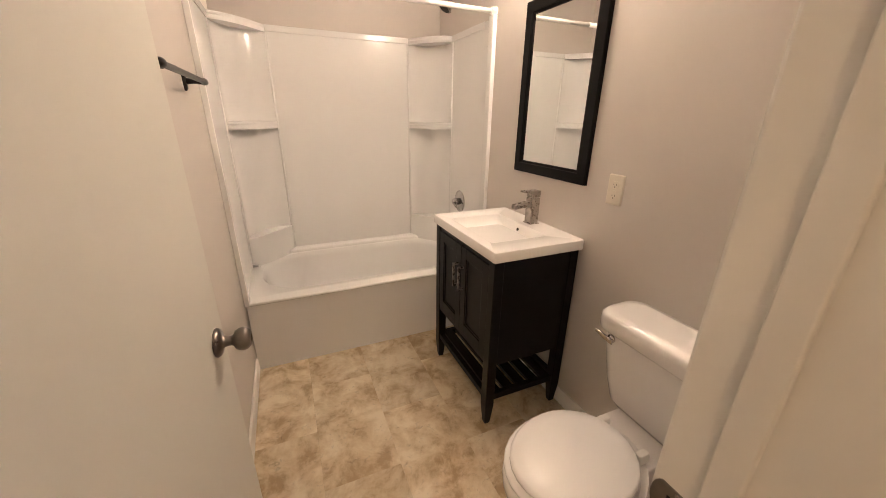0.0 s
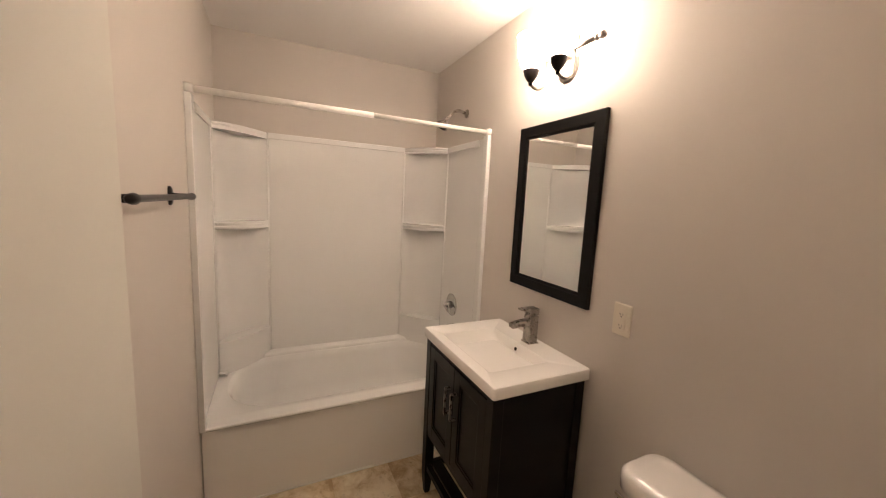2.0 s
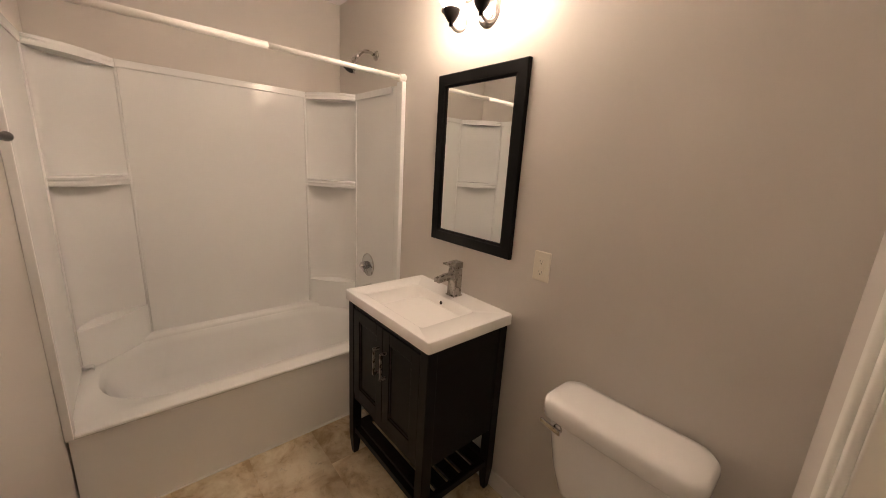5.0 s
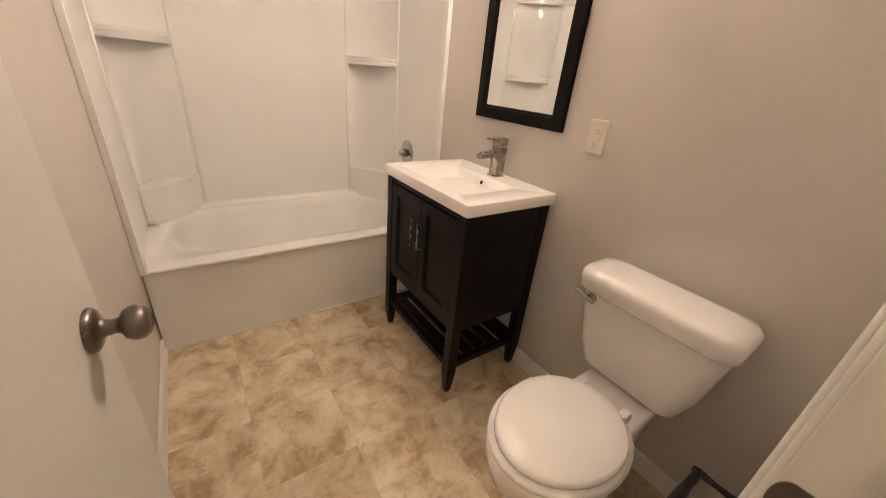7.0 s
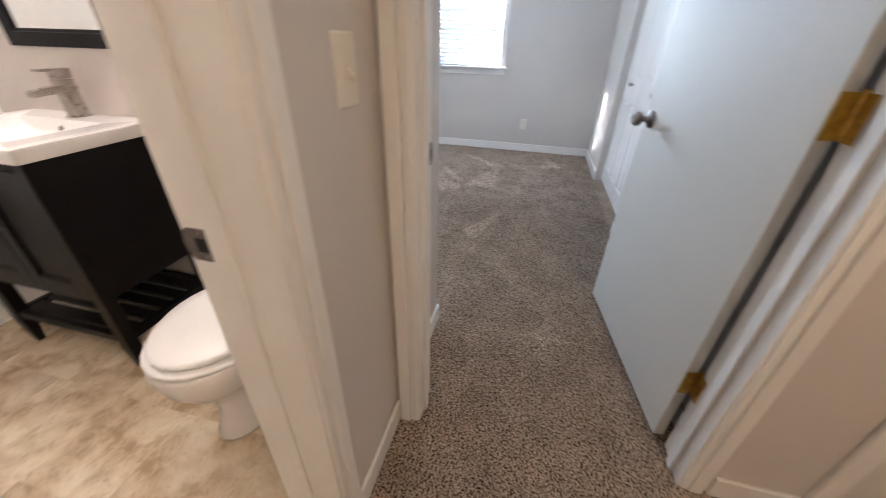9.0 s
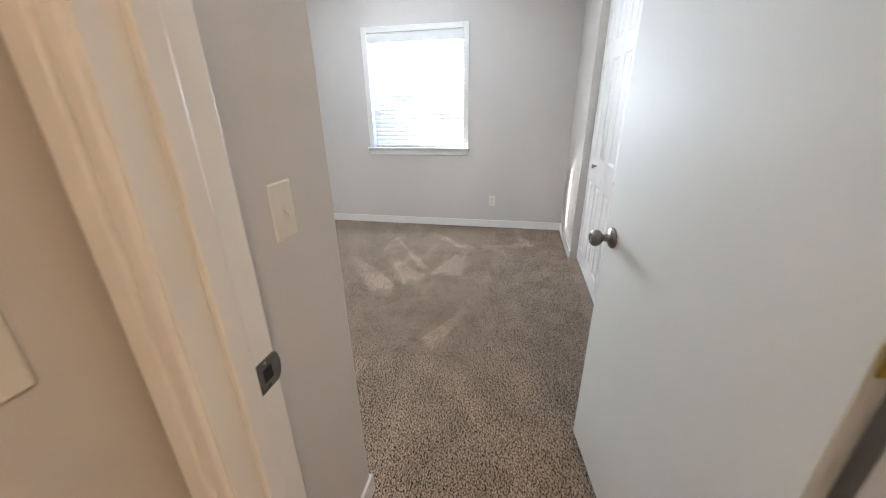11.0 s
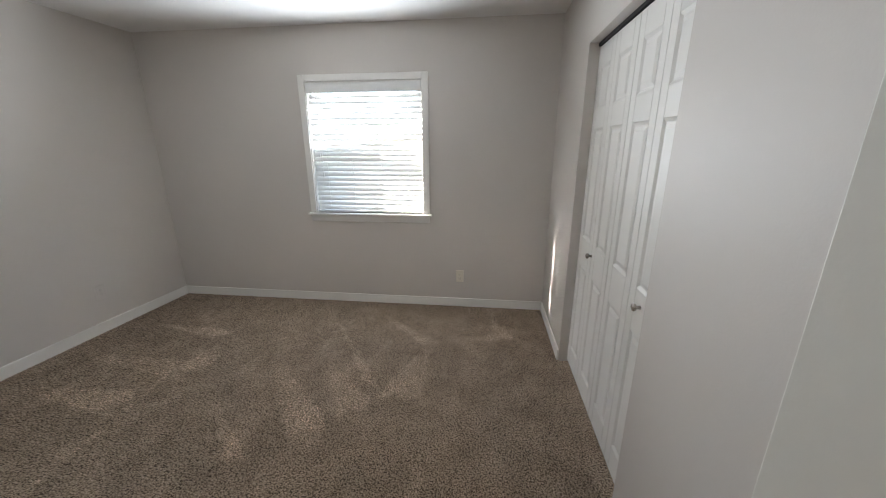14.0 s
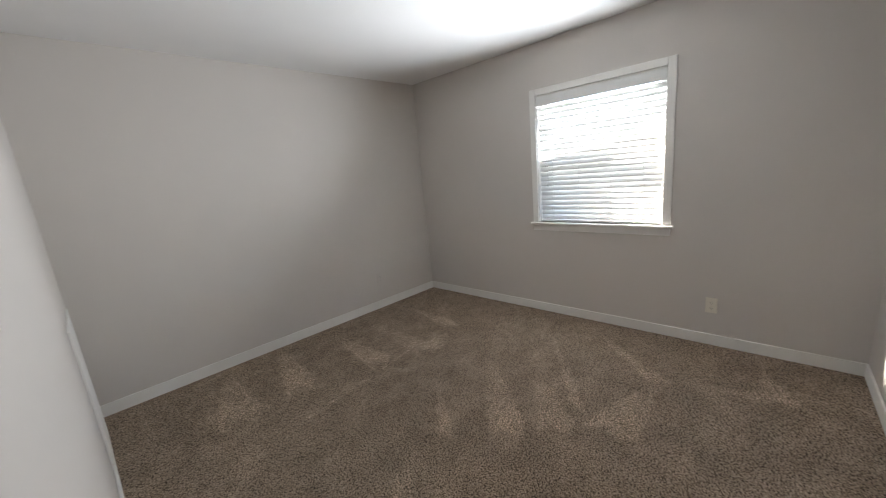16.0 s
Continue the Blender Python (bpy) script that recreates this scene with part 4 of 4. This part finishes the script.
def window():
    fr = boxes("window_1", VINYL, [(EX + 0.075, EX + 0.15, WY0, WY0 + 0.03, WZ0, WZ1), (EX + 0.075, EX + 0.15, WY1 - 0.03, WY1, WZ0, WZ1), (EX + 0.075, EX + 0.15, WY0 + 0.03, WY1 - 0.03, WZ0, WZ0 + 0.03), (EX + 0.075, EX + 0.15, WY0 + 0.03, WY1 - 0.03, WZ1 - 0.03, WZ1)], None, 0.002)
    tagged(fr, "white vinyl double-hung window behind blinds", "window", "", "structure")
    zm = (WZ0 + WZ1) / 2
    for z0, z1, x in ((WZ0 + 0.03, zm + 0.02, EX + 0.085), (zm - 0.02, WZ1 - 0.03, EX + 0.115)):
        s = 0.038
        sash = boxes("sash", VINYL, [(x, x + 0.028, WY0 + 0.03, WY0 + 0.03 + s, z0, z1), (x, x + 0.028, WY1 - 0.03 - s, WY1 - 0.03, z0, z1), (x, x + 0.028, WY0 + 0.03 + s, WY1 - 0.03 - s, z0, z0 + s), (x, x + 0.028, WY0 + 0.03 + s, WY1 - 0.03 - s, z1 - s, z1)], fr, 0.002)
        pane = boxes("pane", GLASS, [(x + 0.012, x + 0.016, WY0 + 0.03 + s, WY1 - 0.03 - s, z0 + s, z1 - s)], sash)
        pane.visible_shadow = False
    # reveal, casing, stool and apron
    boxes("jamb_liner", TRIM, [(EX - 0.002, EX + 0.075, WY0 - 0.0, WY0 + 0.012, WZ0, WZ1), (EX - 0.002, EX + 0.075, WY1 - 0.012, WY1, WZ0, WZ1), (EX - 0.002, EX + 0.075, WY0 + 0.012, WY1 - 0.012, WZ1 - 0.012, WZ1)], fr, 0.002)
    c = 0.056
    boxes("casing", TRIM, [(EX - 0.016, EX, WY0 - c + 0.006, WY0 + 0.006, WZ0, WZ1 + c), (EX - 0.016, EX, WY1 - 0.006, WY1 + c - 0.006, WZ0, WZ1 + c), (EX - 0.016, EX, WY0 + 0.006, WY1 - 0.006, WZ1, WZ1 + c)], fr, 0.004)
    boxes("sill", TRIM, [(EX - 0.045, EX + 0.075, WY0 - c - 0.012, WY1 + c + 0.012, WZ0 - 0.020, WZ0)], fr, 0.006)
    boxes("apron", TRIM, [(EX - 0.014, EX, WY0 - c + 0.006, WY1 + c - 0.006, WZ0 - 0.080, WZ0 - 0.020)], fr, 0.004)


window()


def blinds():
    y0, y1 = WY0 + 0.018, WY1 - 0.016
    b = thing("window_blinds", pose(EX + 0.035, 0, WZ1), "white horizontal slat blinds, lowered and tilted steeply", "blinds")
    boxes("headrail", BLIND, [(-0.028, 0.028, y0, y1, -0.065, -0.014)], b, 0.003)
    boxes("valance", BLIND, [(-0.040, -0.033, y0 - 0.006, y1 + 0.004, -0.092, -0.012)], b, 0.003)
    zt, zb = -0.115, WZ0 - WZ1 + 0.048
    n = 23

    def slat(bm):
        rows = []
        for k in range(5):
            u = -0.024 + 0.012 * k
            rows.append((u, 0.003 * (1 - (u / 0.024) ** 2)))
        loft(bm, [[(u, y, z + 0.0012) for u, z in rows] + [(u, y, z - 0.0012) for u, z in rows[::-1]] for y in (y0, y1)])
    first = mesh("slat", BLIND, slat, b)
    for k in range(n):
        ob = first if k == 0 else new("slat", first.data)
        ob.parent = b
        ob.matrix_local = pose(0, 0, zt + (zb - zt) * k / (n - 1), 0, -57 + 1.0 * math.sin(k * 2.1), 0.12 * math.sin(k * 1.7))
    boxes("bottom_rail", BLIND, [(-0.025, 0.025, y0, y1, WZ0 - WZ1 + 0.006, WZ0 - WZ1 + 0.022)], b, 0.003)

    def cords(bm):
        for y in (y0 + 0.13, y0 + 0.37, y1 - 0.37, y1 - 0.13):
            for x in (-0.0255, 0.0255):
                tube(bm, [(x, y, -0.065), (x, y, WZ0 - WZ1 + 0.02)], 0.0011, 5)
    mesh("ladder_cord", BLIND, cords, b)

    def tassels(bm):
        for y, z in ((y1 - 0.07, -0.60), (y1 - 0.09, -0.78), (y0 + 0.05, -0.58), (y0 + 0.12, -0.20)):
            tube(bm, [(-0.034, y, -0.065), (-0.034, y, z)], 0.0009, 5)
            tube(bm, [(-0.034, y, z + 0.002), (-0.034, y, z - 0.012), (-0.034, y, z - 0.030)], [0.002, 0.0045, 0.0055], 8)
    tagged(mesh("pull_cord", WHITEPLASTIC, tassels, b), kind="stuff")


blinds()

access = thing("access_panel", pose(JX, 2.58, 0), "white plumbing access panel at the baseboard", "access panel")
boxes("panel", TRIM, [(0.0, 0.012, -0.265, 0.335, 0.0, 0.86)], access, 0.003)

# ---- bathroom floor tiles ----
TW, TL = 0.312, 0.61
tiles = {}
for c in range(-1, 6):
    x0 = -0.090 + TW * c
    for r in range(0, 5):
        y0 = 0.40 + TL * (r - 1) + (TL / 2 if c % 2 else 0.0)
        a0, a1 = max(x0 + 0.0003, BX0 + 0.001), min(x0 + TW - 0.0003, BX1 - 0.001)
        b0, b1 = max(y0 + 0.0003, HY + 0.032), min(y0 + TL - 0.0003, TY - 0.001)
        if a1 - a0 < 0.01 or b1 - b0 < 0.01:
            continue
        key = (round(a1 - a0, 4), round(b1 - b0, 4))
        if key not in tiles:
            t = boxes("tile", TILE, [(0, a1 - a0, 0, b1 - b0, 0, 0.0035)])
            tiles[key] = t
        else:
            t = new("tile", tiles[key].data)
        t.parent = floor_bath
        t.location = (a0, b0, -0.0035)

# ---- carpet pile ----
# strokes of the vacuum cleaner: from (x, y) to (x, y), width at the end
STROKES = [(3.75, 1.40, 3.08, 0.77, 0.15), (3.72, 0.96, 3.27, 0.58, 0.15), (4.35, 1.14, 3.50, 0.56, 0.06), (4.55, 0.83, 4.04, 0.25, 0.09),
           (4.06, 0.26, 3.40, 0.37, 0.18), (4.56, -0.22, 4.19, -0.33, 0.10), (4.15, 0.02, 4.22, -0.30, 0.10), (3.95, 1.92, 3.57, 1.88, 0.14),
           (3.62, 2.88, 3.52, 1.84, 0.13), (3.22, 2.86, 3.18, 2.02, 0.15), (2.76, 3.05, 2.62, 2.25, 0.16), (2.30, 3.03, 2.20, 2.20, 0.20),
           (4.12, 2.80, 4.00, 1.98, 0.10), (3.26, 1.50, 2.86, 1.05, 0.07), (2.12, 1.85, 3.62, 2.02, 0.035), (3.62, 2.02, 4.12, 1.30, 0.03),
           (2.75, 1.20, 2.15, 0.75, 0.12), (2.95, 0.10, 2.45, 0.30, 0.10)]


def pile_sheen(x, y, g):
    """How much painted sheen each tuft gets, 0 to 1: wedges that widen along their stroke and fray at the edge."""
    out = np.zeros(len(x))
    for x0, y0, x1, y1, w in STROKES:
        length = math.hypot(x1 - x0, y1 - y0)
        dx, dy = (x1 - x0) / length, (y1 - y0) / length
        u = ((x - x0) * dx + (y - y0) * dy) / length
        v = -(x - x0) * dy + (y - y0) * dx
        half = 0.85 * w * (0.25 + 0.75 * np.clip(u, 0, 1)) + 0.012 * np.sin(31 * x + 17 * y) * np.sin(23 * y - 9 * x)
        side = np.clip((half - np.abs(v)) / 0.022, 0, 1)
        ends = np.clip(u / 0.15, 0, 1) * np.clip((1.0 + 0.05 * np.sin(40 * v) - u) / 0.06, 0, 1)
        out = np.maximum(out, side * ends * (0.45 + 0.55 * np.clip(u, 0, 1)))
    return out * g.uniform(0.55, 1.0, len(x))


def pile(name, x0, x1, y0, y1, step, seed):
    """Small leaning tufts, three-sided, one sheet of them."""
    g = np.random.default_rng(seed)
    xs, ys = np.meshgrid(np.arange(x0 + step / 2, x1 - 0.004, step), np.arange(y0 + step / 2, y1 - 0.004, step))
    n = xs.size
    c = np.stack([xs.ravel(), ys.ravel(), np.zeros(n)], 1)
    c[:, :2] += g.uniform(-0.42, 0.42, (n, 2)) * step
    turn = g.uniform(0, 2 * np.pi, n)
    r = step * g.uniform(0.45, 0.75, n)
    h = g.uniform(0.005, 0.011, n)
    lean = g.normal(0, 0.0035, (n, 2))
    v = np.empty((n, 4, 3))
    for k in range(3):
        a = turn + k * 2 * np.pi / 3
        v[:, k] = c + np.stack([r * np.cos(a), r * np.sin(a), np.full(n, -0.001)], 1)
    v[:, 3] = c + np.stack([lean[:, 0], lean[:, 1], h], 1)
    base = (np.arange(n) * 4)[:, None, None]
    f = (base + np.array([[0, 1, 3], [1, 2, 3], [2, 0, 3]])[None]).reshape(-1, 3)
    me = bpy.data.meshes.new(name)
    me.vertices.add(n * 4)
    me.vertices.foreach_set("co", v.reshape(-1))
    me.loops.add(f.size)
    me.loops.foreach_set("vertex_index", f.reshape(-1).astype(np.int32))
    me.polygons.add(len(f))
    me.polygons.foreach_set("loop_start", np.arange(0, f.size, 3, dtype=np.int32))
    me.update(calc_edges=True)
    me.materials.append(CARPET)
    # sheen of the cleaner's strokes, for the tuft colour; no tuft leans for it
    layer = me.attributes.new("stroke_sheen", "FLOAT", "POINT")
    layer.data.foreach_set("value", np.repeat(pile_sheen(c[:, 0], c[:, 1], g), 4).astype(np.float32))
    ob = new(name, me)
    ob.parent = carpet
    return tagged(ob, kind="stuff")


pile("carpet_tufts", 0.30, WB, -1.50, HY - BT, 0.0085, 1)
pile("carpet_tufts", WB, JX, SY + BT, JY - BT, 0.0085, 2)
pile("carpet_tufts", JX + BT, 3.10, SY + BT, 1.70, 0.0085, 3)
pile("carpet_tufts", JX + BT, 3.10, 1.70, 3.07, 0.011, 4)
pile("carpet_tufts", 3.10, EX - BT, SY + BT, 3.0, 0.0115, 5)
